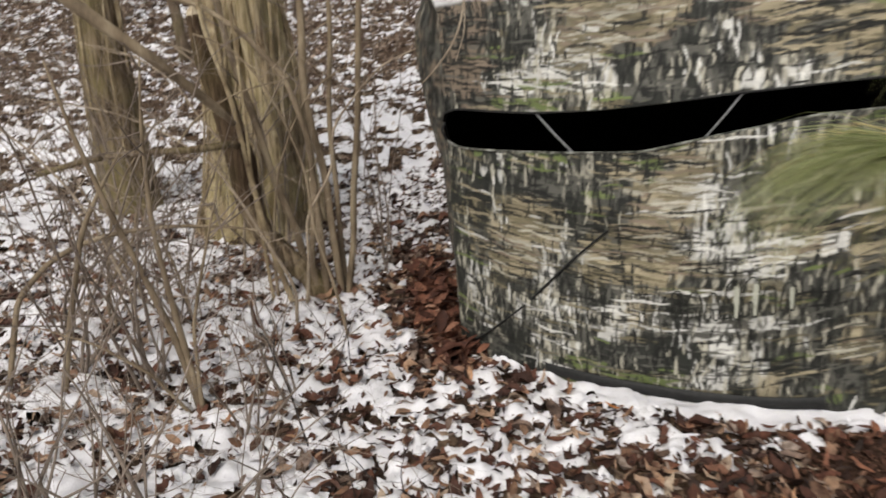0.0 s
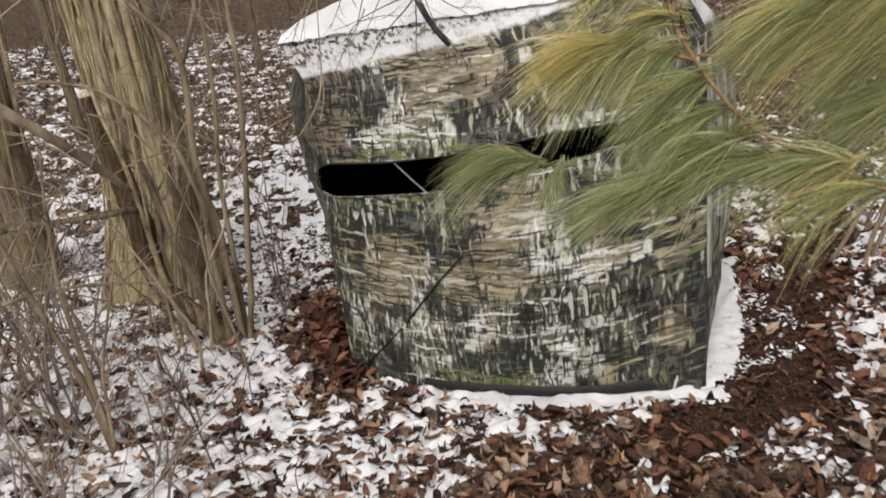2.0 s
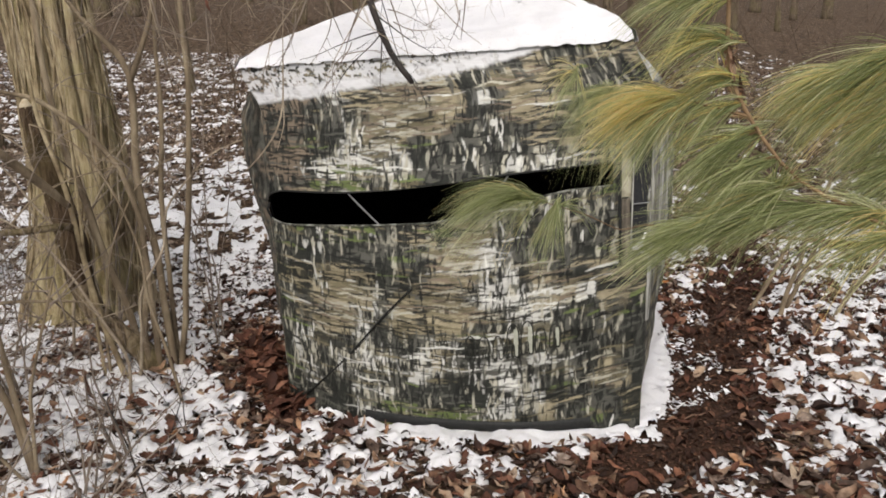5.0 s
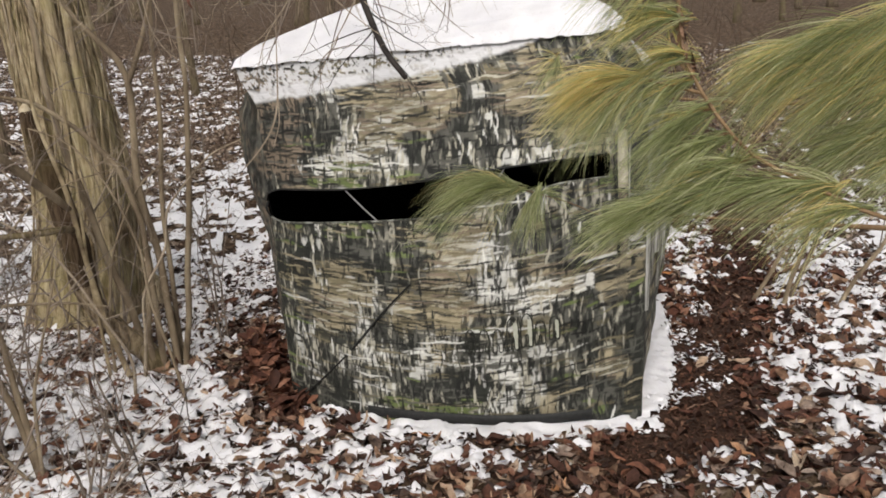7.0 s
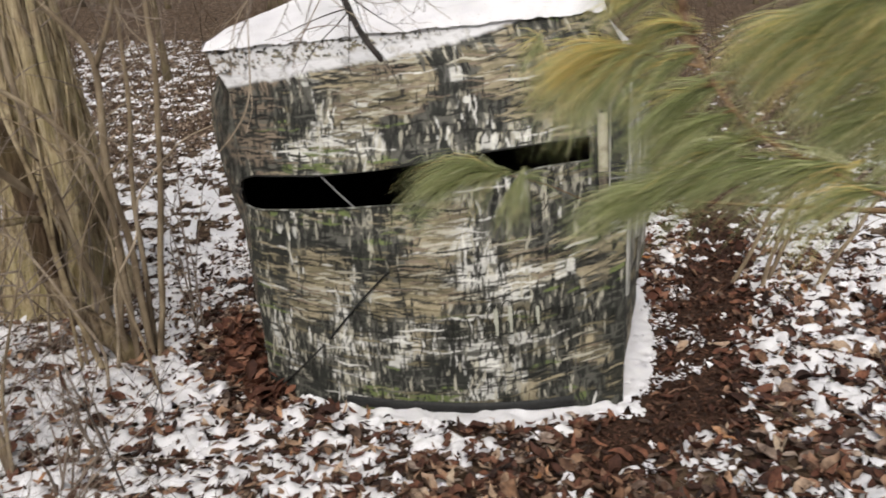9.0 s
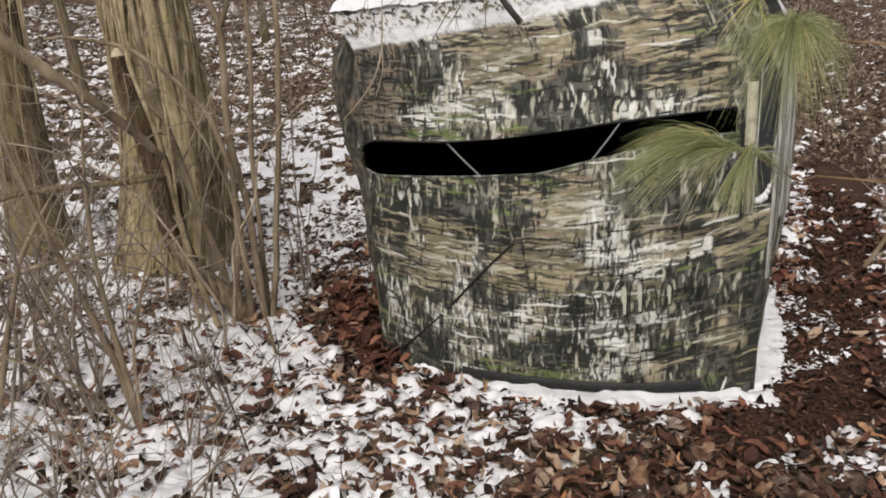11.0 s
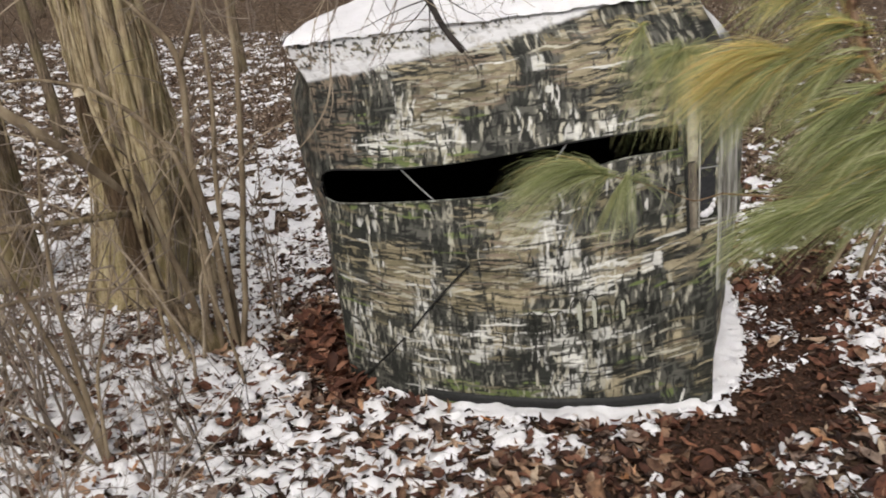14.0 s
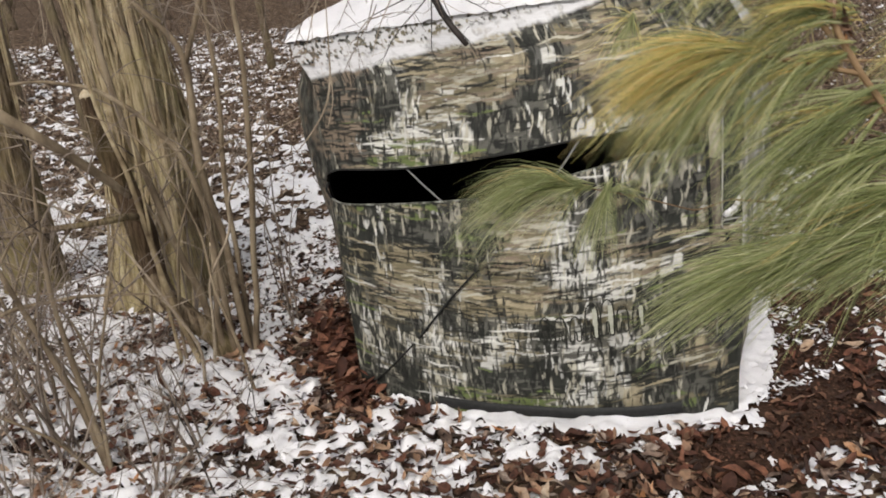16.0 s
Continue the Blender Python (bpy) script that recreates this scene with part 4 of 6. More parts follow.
bd = plates(10500, (-2.6, 4.0, 1.0, 5.6), 14, (0.04, 0.11), keep_plates, [leaf_shape(6, 0, 0.3), leaf_shape(6, 0.1, 0.24), leaf_shape(6, 0, 0.18)])
lone("snowy_leaves", bd.mesh("snowy_leaves", SNOW), "leaves capped with snow among bare brown ones", "snowy leaves", kind="stuff")
bd = plates(110000, (-8, 10, -6.5, 17), 15, (0.02, 0.06), lambda x, y, rg: keep_plates(x, y, rg) & ~((x > -2.6) & (x < 4.0) & (y > 1.0) & (y < 5.6)), small)
lone("slope_snowy_leaves", bd.mesh("slope_snowy_leaves", SNOW), "leaves capped with snow on the wooded slope", "snowy leaves", kind="stuff")
# crumbs of snow strewn beyond the banks along the blind
def keep_crumbled(x, y, rg):
    s, o = local_uv(x, y)
    beside = (s > 1.53) & (s < 1.53 + 0.10 + 0.30 * ss(0.0, 0.4, -o)) & (o < 0.02) & (o > -1.5)
    before = (o > front_out(s) + 0.05) & (o < front_out(s) + 0.24) & (s > 0.3) & (s < 1.55)
    return (beside | before) & (fbm(x * 8, y * 8, 85, 2) > 0.42)


bd = plates(9000, (0.2, 2.6, 1.9, 4.2), 16, (0.012, 0.04), keep_crumbled, small)
lone("snow_crumbs", bd.mesh("snow_crumbs", SNOW), "crumbs of snow strewn round the foot of the blind", "snow", kind="stuff")
# chopped litter of the worn path
small_bits = [small_leaf(0.3), small_leaf(0.18)]
def keep_crumbs(x, y, rg):
    s, o = local_uv(x, y)
    inside = (o < front_out(s) + 0.03) & (o > -DEEP - 0.1) & (s > -0.02) & (s < 1.64)
    c, band = cover(x, y)
    return ~inside & (worn_path(x, y) + 0.2 * (fbm(x * 6, y * 6, 83, 2) - 0.5) < 0.36) & (band < 0.3) & (rg.uniform(size=len(x)) < np.where(c > 0.5, 0.15, 0.9))


bd = scatter(9000, (0.0, 3.6, 1.0, 5.2), 9, small_bits, keep_crumbs, (0.012, 0.045), 0.28, (-0.004, 0.006))
lone("dark_trodden_litter", bd.mesh("dark_trodden_litter", LEAVES_TRODDEN), "trodden dark brown leaf pieces on a worn path", "leaf litter", kind="stuff")
bd = scatter(60000, (0.0, 3.6, 1.0, 5.2), 8, small_bits, keep_crumbs, (0.006, 0.024), 0.25, (-0.005, 0.002))
lone("trodden_litter", bd.mesh("trodden_litter", LEAVES_TRODDEN), "trodden reddish-brown leaf crumbs on a worn path", "leaf litter", kind="stuff")
def keep_russet(x, y, rg):
    s, o = local_uv(x, y)
    inside = (o < front_out(s) + 0.05) & (o > -DEEP - 0.1) & (s > -0.02) & (s < 1.7)
    d = worn_path(x, y)
    return ~inside & (cover(x, y)[1] < 0.1) & (rg.uniform(size=len(x)) < np.where(d < 0.16, 0.1, np.where(d < 0.6, np.where(y < 2.0, 0.4, 0.9), np.where(x - 0.35 * (y - 2.5) > 1.9, 0.45, 0.0))))


bd = scatter(4400, (-0.4, 3.6, 1.0, 5.2), 10, [leaf_shape(7, 0, 0.15), leaf_shape(8, 0.04, 0.2), leaf_shape(6, 0, 0.1)], keep_russet, (0.05, 0.13), 0.3, (0.002, 0.016))
lone("russet_leaf_litter", bd.mesh("russet_leaf_litter", LEAVES_RED), "long russet leaves strewn along the worn path", "fallen leaves", kind="stuff")
def keep_tan(x, y, rg):
    s, o = local_uv(x, y)
    inside = (o < front_out(s) + 0.05) & (o > -DEEP - 0.1) & (s > -0.02) & (s < 1.75)
    d = worn_path(x, y)
    return ~inside & (cover(x, y)[1] < 0.1) & (rg.uniform(size=len(x)) < np.where(d < 0.2, 0.05, np.where(x - 0.35 * (y - 2.5) > 1.75, 1.0, np.where(d < 0.6, 0.5, 0.12))))


bd = scatter(1700, (-1.2, 3.8, 1.0, 4.6), 13, [leaf_shape(9, 0, 0.19, FINE), leaf_shape(9, 0.05, 0.23, FINE), leaf_shape(8, 0, 0.13, FINE)], keep_tan, (0.05, 0.125), 0.4, (0.004, 0.026))
lone("tan_leaf_litter", bd.mesh("tan_leaf_litter", LEAVES_TAN), "large curled tan and orange leaves strewn beside the path", "fallen leaves", kind="stuff")
# russet heap against the blind's corner
rg = np.random.RandomState(12)
bd = Build()
for k in range(560):
    t = rg.uniform(0, 0.9)
    x, y = -0.14 + rg.normal(0, 0.045) + 0.19 * t, 3.38 - 0.76 * t + rg.normal(0, 0.07)
    s, o = local_uv(x, y)
    if o < 0 and s > -0.03 or o > 0 and o < front_out(s):
        continue
    v, f = LEAF_KINDS[rg.randint(1, 4)]
    bd.add(leaf_verts(v, rg.uniform(0.05, 0.115), rg.uniform(-0.5, 0.6), rg.uniform(0.5, 3.0), rg.uniform(0, 6.28), rg.normal(0.15, 0.45), rg.normal(0, 0.45),
                      (x, y, float(gh(x, y)) + abs(rg.normal(0, 0.08 - 0.045 * t)) + 0.01)), f)
lone("leaf_heap", bd.mesh("leaf_heap", LEAVES_RED), "heap of russet dead leaves against the blind's corner", "leaf heap", kind="stuff")
# single leaves that stand out
singles = []
for k, (v, f) in enumerate(FINE_KINDS):
    b1 = Build().add(leaf_verts(v, 0.085, 0.6, 0.7, 0, 0, 0, (0, 0, 0.012)), f)
    singles.append(b1.mesh("fallen_leaf", LEAVES if k % 2 else LEAVES_RED))
rg = np.random.RandomState(31)
n = 0
while n < 150:
    x, y = rg.uniform(-1.2, 2.8), rg.uniform(1.25, 3.4)
    s, o = local_uv(x, y)
    if o < front_out(s) + 0.08 and s > -0.1 and s < 1.75 or worn_path(np.array([x]), np.array([y]))[0] < 0.2:
        continue
    ob = lone("fallen_leaf", singles[rg.randint(4)], "curled brown fallen leaf on snow and litter", "leaf", "fallen leaves")
    top = 0.03 if cover(np.array([x]), np.array([y]))[0][0] > 0.5 else 0.006
    ob.matrix_world = pose(x, y, float(gh(x, y)) + top, rg.normal(0, 14), rg.normal(0, 14), rg.uniform(0, 360)) @ Matrix.Scale(rg.uniform(0.45, 0.95), 4)
    n += 1


# ---- trees ----
def big_tree(at, rows, label, mat, sides=120, n=120, bumps=0.17, seed=1, stringy=0):
    tree = thing("tree", at, label, "tree")
    bd = Build()
    q = tube(bd, rows, n, sides, bumps, seed)
    part("trunk", bd.mesh("trunk", mat), tree)
    if stringy:
        # loose strands of bark and vine that run up the trunk
        rg = np.random.RandomState(seed)
        bd = Build()
        for k in range(stringy):
            a0 = rg.uniform(0, 6.28)
            i0, i1 = sorted(rg.randint(0, n, 2))
            if i1 - i0 < 12:
                continue
            pts = []
            for i in range(i0, i1, 6):
                a = a0 + 0.25 * math.sin(i * 0.11 + k) + 0.012 * (i - i0)
                r = q[i, 3] * 1.05 + 0.004 + 0.02 * (k % 3 == 0)
                pts.append((q[i, 0] + r * math.cos(a), q[i, 1] + r * math.sin(a), q[i, 2], rg.uniform(0.003, 0.009)))
            if len(pts) > 2:
                tube(bd, pts, len(pts) * 3, 5)
        part("vine_tangle", bd.mesh("vine_tangle", VINE), tree, "thin woody vines climbing the trunk")
    return tree


z0 = float(gh(-1.15, 4.5))
t1 = big_tree((-1.15, 4.5, z0), [(-1.16, 4.5, z0 - 0.1, 0.40), (-1.16, 4.5, z0 + 0.06, 0.36), (-1.15, 4.5, 0.35, 0.285), (-1.13, 4.48, 0.8, 0.245), (-1.17, 4.45, 1.4, 0.215),
                                 (-1.24, 4.42, 2.1, 0.20), (-1.3, 4.4, 3.2, 0.17), (-1.35, 4.4, 5.0, 0.12)],
              "old leaning tree with stringy grey-brown bark", BARK, seed=3, stringy=260)
bd = Build()
tube(bd, [(-0.93, 4.15, -0.05, 0.05), (-0.96, 4.18, 0.45, 0.04), (-1.06, 4.2, 1.1, 0.036), (-1.16, 4.2, 2.2, 0.03)], 50, 22, 0.13, 31)
part("side_stem", bd.mesh("side_stem", BARK), t1, "thinner stem grown against the trunk")
bd = Build()
for rows in ([(-1.3, 4.4, 2.6, 0.07), (-1.9, 4.2, 3.6, 0.05), (-2.4, 4.0, 4.8, 0.02)], [(-1.3, 4.4, 3.0, 0.06), (-0.6, 4.6, 4.0, 0.04), (0.0, 4.6, 5.4, 0.015)]):
    tube(bd, rows, 12, 8)
part("limb", bd.mesh("limb", BARK), t1)
z0 = float(gh(-2.17, 4.95))
big_tree((-2.17, 4.95, z0), [(-2.17, 4.95, z0 - 0.1, 0.24), (-2.17, 4.95, z0 + 0.08, 0.19), (-2.17, 4.94, 0.5, 0.155), (-2.16, 4.92, 1.0, 0.14), (-2.13, 4.9, 1.45, 0.115), (-2.1, 4.9, 2.6, 0.10), (-2.0, 4.9, 4.5, 0.06)],
         "tree with grey-brown ridged bark", BARK_DARK, 48, 70, 0.12, 7, 20)
# broken-off leaning stem before the old tree
z0 = float(gh(-0.68, 3.42))
stump = thing("broken_stem", (-0.68, 3.42, z0), "leaning broken-off stem with dark bark and a pale top", "tree stem")
bd = Build()
tube(bd, [(-0.93, 3.47, 0.30, 0.05), (-0.955, 3.45, 0.42, 0.062), (-0.97, 3.45, 0.62, 0.064), (-1.015, 3.45, 0.88, 0.056), (-1.07, 3.45, 1.08, 0.045), (-1.094, 3.45, 1.27, 0.03)], 60, 36, 0.10, 4)
part("stem", bd.mesh("stem", BARK_BROKEN), stump)
bd = Build()
tube(bd, [(-0.62, 3.40, z0 - 0.06, 0.07), (-0.68, 3.40, 0.04, 0.055), (-0.79, 3.4, 0.15, 0.047), (-0.90, 3.41, 0.28, 0.05), (-0.945, 3.44, 0.40, 0.05)], 40, 30, 0.12, 9)
part("root", bd.mesh("root", BARK_DARK), stump, "bowed olive-brown foot of the stem")
bd = Build()
tube(bd, [(-1.093, 3.45, 1.262, 0.029), (-1.097, 3.45, 1.285, 0.024), (-1.09, 3.45, 1.305, 0.008)], 6, 11, 0.2, 2)
part("broken_top", bd.mesh("broken_top", CUTWOOD), stump, "pale broken wood")


def in_blind(p):
    """Twigs end where they meet the blind's cloth."""
    a, o = local_uv(p[0], p[1])
    return p[2] < 1.6 and -0.48 < a < 1.75 and -1.75 < o < 0.22


def sapling(rows, label, mat=SAPLING, twigs=0, seed=0, cut=False):
    x, y = rows[0][0], rows[0][1]
    z = float(gh(x, y))
    ob = thing("sapling", (x, y, z), label, "sapling", "saplings")
    bd = Build()
    jig = np.random.RandomState(seed + 100)
    bent = [(x, y, z - 0.03, rows[0][3] * 1.2)]
    for a, b in zip(rows[:-1], rows[1:]):
        bent.append(a)
        bent.append(tuple((np.array(a) + b) / 2 + np.r_[jig.normal(0, 0.012, 2), 0, 0]))
    q = tube(bd, bent + [rows[-1]], 30, 9, 0.10, seed)
    part("stem", bd.mesh("stem", mat), ob)
    if twigs:
        bd = Build()
        rg = np.random.RandomState(seed)
        for k in range(twigs):
            i = rg.randint(7, 25)
            d = np.array([rg.normal(0, 1), rg.normal(0, 0.6), rg.uniform(0.1, 1.0)])
            d /= np.linalg.norm(d)
            L = rg.uniform(0.1, 0.4)
            p = q[i, :3]
            if in_blind(p + d * L):
                continue
            tube(bd, [(*p, 0.004), (*(p + d * L * 0.5 + [0, 0, 0.03]), 0.003), (*(p + d * L), 0.001)], 6, 5)
        part("twig_spray", bd.mesh("twig_spray", TWIG), ob)
    if cut:
        bd = Build()
        e = rows[-1]
        tube(bd, [(e[0], e[1], e[2] - 0.002, e[3]), (e[0], e[1], e[2] + 0.012, e[3] * 0.9)], 3, 9)
        part("cut_end", bd.mesh("cut_end", CUTWOOD), ob, "pale cut end")
    return ob


sapling([(-0.508, 3.4, 0.02, 0.016), (-0.46, 3.4, 0.4, 0.015), (-0.377, 3.4, 1.16, 0.013), (-0.371, 3.4, 1.609, 0.011), (-0.33, 3.4, 2.6, 0.008)], "slender olive-brown sapling with bare twigs", twigs=10, seed=2)
sapling([(-0.66, 3.36, 0.02, 0.016), (-0.645, 3.36, 0.3, 0.015), (-0.63, 3.36, 0.535, 0.014)], "short sapling stem cut off with a pale end", cut=True, seed=3)
crooked = sapling([(-0.548, 3.42, 0.0, 0.019), (-0.577, 3.42, 0.556, 0.018), (-0.644, 3.42, 0.903, 0.018), (-0.618, 3.42, 1.411, 0.016), (-0.745, 3.42, 1.594, 0.012), (-0.867, 3.42, 1.746, 0.010), (-1.0, 3.42, 2.1, 0.006)], "crooked forked sapling with grey-brown bark", twigs=12, seed=4)
bd = Build()
tube(bd, [(-0.622, 3.42, 1.38, 0.014), (-0.526, 3.42, 1.613, 0.012), (-0.453, 3.42, 1.861, 0.010), (-0.4, 3.42, 2.5, 0.005)], 30, 9, 0.10, 8)
part("fork", bd.mesh("fork", SAPLING), crooked, "second arm of the forked stem")
sapling([(-0.535, 3.47, 0.0, 0.014), (-0.534, 3.45, 0.464, 0.013), (-0.535, 3.44, 0.895, 0.012), (-0.495, 3.43, 1.38, 0.011), (-0.477, 3.42, 1.763, 0.009), (-0.43, 3.42, 2.5, 0.006)], "thin upright sapling with bare twigs", twigs=8, seed=5)
sapling([(-0.72, 3.5, 0.0, 0.02), (-0.85, 3.55, 0.5, 0.018), (-1.0, 3.6, 1.1, 0.016), (-1.05, 3.6, 1.8, 0.012)], "sapling leaning on the old tree", twigs=8, seed=6)
sapling([(-0.95, 3.9, 0.0, 0.03), (-0.9, 3.95, 0.5, 0.028), (-0.93, 4.0, 1.0, 0.025), (-1.0, 4.0, 2.0, 0.02)], "stem beside the old tree's trunk", BARK, 6, 7)
for k, (x, y) in enumerate(((2.76, 3.12), (2.84, 3.2), (2.68, 3.3), (3.05, 3.05))):
    sapling([(x, y, 0.0, 0.013), (x + 0.1 + 0.05 * k, y, 0.35, 0.012), (x + 0.22 + 0.08 * k, y - 0.02, 0.8, 0.009), (x + 0.3 + 0.1 * k, y, 1.4, 0.005)],
            "thin yellowish-brown shrub stem beside the path", twigs=8, seed=20 + k)


# ---- bare shrubs and twigs ----
def twig_fan(bd, p, d, length, r, depth, rg, sway=0.38):
    """A branching bare twig."""
    p, d = np.array(p, float), np.array(d, float)
    d /= np.linalg.norm(d)
    r = r * 0.85
    rows, q = [(*p, r)], p.copy()
    steps = 5
    for k in range(steps):
        d = d + rg.normal(0, sway, 3) * 0.5
        d /= np.linalg.norm(d)
        q = q + d * length / steps
        if in_blind(q):
            break
        rows.append((*q, r * (1 - 0.75 * (k + 1) / steps)))
        if depth and k > 0 and rg.uniform() < 0.75:
            e = d + rg.normal(0, 0.75, 3)
            twig_fan(bd, q, e, length * rg.uniform(0.3, 0.6), max(0.0009, rows[-1][3] * 0.65), depth - 1, rg, sway)
    tube(bd, rows, 9, 5 if r > 0.002 else 4, cap=False)


def shrub(x, y, stems, height, label, seed, spread=0.5, r=0.005, depth=2, mat=TWIG, lean=(0, 0)):
    rg = np.random.RandomState(seed)
    z = float(gh(x, y))
    ob = thing("bare_shrub", (x, y, z), label, "shrub", "bare shrubs")
    for k in range(stems):
        bd = Build()
        d = (rg.normal(lean[0], spread), rg.normal(lean[1], spread * 0.6), 1.0)
        twig_fan(bd, (x + rg.normal(0, 0.03), y + rg.normal(0, 0.03), z - 0.01), d, height * rg.uniform(0.6, 1.1), r * rg.uniform(0.6, 1.2), depth, rg)
        part("stem", bd.mesh("stem", mat), ob)
    return ob


# the thick-stemmed shrub before the trees
bush = thing("bare_shrub", (-0.92, 2.38, float(gh(-0.92, 2.38))), "bare shrub with thick leaning grey-brown stems and fine twigs", "shrub", "bare shrubs")
rg = np.random.RandomState(3)
for rows in ([(-0.93, 2.39, -0.08, 0.015), (-0.984, 2.41, 0.2, 0.0125), (-1.068, 2.42, 0.472, 0.011), (-1.148, 2.42, 0.728, 0.0095), (-1.211, 2.42, 0.969, 0.007), (-1.26, 2.43, 1.2, 0.003)],
             [(-0.92, 2.38, -0.08, 0.014), (-0.957, 2.41, 0.136, 0.012), (-0.987, 2.42, 0.375, 0.0105), (-1.008, 2.42, 0.643, 0.009), (-0.988, 2.42, 0.969, 0.006), (-0.95, 2.41, 1.2, 0.0025)],
             [(-0.92, 2.36, -0.08, 0.008), (-0.917, 2.40, 0.278, 0.0065), (-0.872, 2.41, 0.445, 0.0055), (-0.809, 2.41, 0.645, 0.0045), (-0.76, 2.41, 0.80, 0.002)],
             [(-0.94, 2.36, -0.08, 0.007), (-1.05, 2.30, 0.15, 0.006), (-1.2, 2.25, 0.30, 0.005), (-1.36, 2.22, 0.38, 0.002)]):
    bd = Build()
    q = tube(bd, rows, 34, 9, 0.10, 5)
    stem = part("stem", bd.mesh("stem", SAPLING), bush)
    bd = Build()
    for k in range(9):
        i = rg.randint(9, 33)
        twig_fan(bd, q[i, :3], (rg.normal(0, 1), rg.normal(0, 0.5), rg.normal(0.4, 0.6)), rg.uniform(0.15, 0.42), 0.0042, 2, rg)
    part("twig_spray", bd.mesh("twig_spray", TWIG), stem)
shrub(-0.72, 2.2, 5, 0.6, "bare grey-brown shrub with fine twigs", 3, 0.5, 0.006)
arched = thing("low_branch", (-1.5, 2.67, 0.43), "arched grey-brown branch lying low across the shrubs", "branch")
bd = Build()
tube(bd, [(-1.75, 2.6, -0.05, 0.012), (-1.66, 2.64, 0.3, 0.0115), (-1.531, 2.67, 0.431, 0.011), (-1.41, 2.67, 0.496, 0.0105), (-1.253, 2.67, 0.543, 0.0095), (-1.021, 2.67, 0.564, 0.0075), (-0.779, 2.67, 0.548, 0.004), (-0.66, 2.67, 0.52, 0.0015)], 44, 8, 0.08, 3)
part("stem", bd.mesh("stem", SAPLING), arched)
upright = thing("sapling", (-1.5, 2.52, float(gh(-1.5, 2.52))), "leaning grey-brown sapling stem among the shrubs", "sapling", "saplings")
bd = Build()
tube(bd, [(-1.51, 2.52, -0.09, 0.014), (-1.389, 2.52, 0.328, 0.012), (-1.3, 2.52, 0.604, 0.010), (-1.203, 2.52, 0.757, 0.007), (-1.1, 2.52, 0.9, 0.003)], 34, 8, 0.08, 4)
part("stem", bd.mesh("stem", SAPLING), upright)
stick = thing("twig", (-0.503, 2.138, float(gh(-0.503, 2.138))), "thin dark forked twig leaning in the snow", "twig")
bd = Build()
tube(bd, [(-0.49, 2.13, -0.07, 0.004), (-0.503, 2.138, -0.04, 0.0038), (-0.554, 2.188, 0.143, 0.0033), (-0.60, 2.22, 0.25, 0.0028), (-0.621, 2.238, 0.309, 0.002), (-0.66, 2.25, 0.34, 0.001)], 30, 6, 0.1, 2)
tube(bd, [(-0.60, 2.22, 0.25, 0.0022), (-0.59, 2.23, 0.32, 0.0016), (-0.60, 2.24, 0.38, 0.0008)], 8, 5)
part("stem", bd.mesh("stem", TWIG_DARK), stick)
shrub(-1.15, 2.55, 9, 1.0, "bare grey-brown shrub with fine twigs", 4, 0.5, 0.010)
shrub(-0.55, 1.75, 6, 0.55, "low bare shrub with thin twigs over the snow", 5, 0.5, 0.006)
shrub(-0.95, 1.6, 12, 0.75, "dense low bare shrub with thin twigs over the snow", 6, 0.6, 0.008)
shrub(-0.2, 1.85, 4, 0.4, "a few thin dark twigs standing in the snow", 7, 0.4, 0.003, 1, TWIG_DARK)
shrub(-0.42, 2.65, 3, 0.5, "a few thin dark twigs standing in the snow", 8, 0.3, 0.004, 1, TWIG_DARK)
shrub(0.45, 1.75, 2, 0.3, "a thin dark twig standing in the snow", 9, 0.2, 0.0022, 1, TWIG_DARK)
shrub(-1.75, 3.1, 8, 1.2, "bare brown shrub with fine twigs", 10, 0.4, 0.008)
shrub(-1.6, 2.1, 5, 0.9, "bare brown shrub with fine twigs", 11, 0.4, 0.010)
shrub(-0.72, 1.45, 6, 0.8, "bare grey-brown shrub with fine twigs", 13, 0.45, 0.009)
shrub(-1.25, 1.75, 6, 0.95, "bare grey-brown shrub with fine twigs", 14, 0.4, 0.009)
shrub(-0.62, 2.45, 5, 0.6, "bare grey-brown shrub with fine twigs", 15, 0.4, 0.008)
shrub(-1.5, 2.7, 7, 1.3, "bare brown shrub with fine twigs", 16, 0.35, 0.009)
shrub(-1.2, 3.1, 8, 1.5, "tall bare tangled shrub before the trees", 17, 0.28, 0.007, lean=(-0.2, 0.1))
shrub(-0.9, 3.75, 7, 1.9, "tall bare tangled shrub before the trees", 18, 0.3, 0.007)
shrub(-1.75, 3.7, 8, 1.9, "tall bare tangled shrub before the trees", 19, 0.35, 0.008)
shrub(-0.35, 3.7, 5, 1.6, "tall thin bare shrub beside the blind", 20, 0.2, 0.006, lean=(-0.3, 0.1))
shrub(3.3, 3.8, 8, 1.0, "bare brown shrub beside the path", 12, 0.5, 0.007)

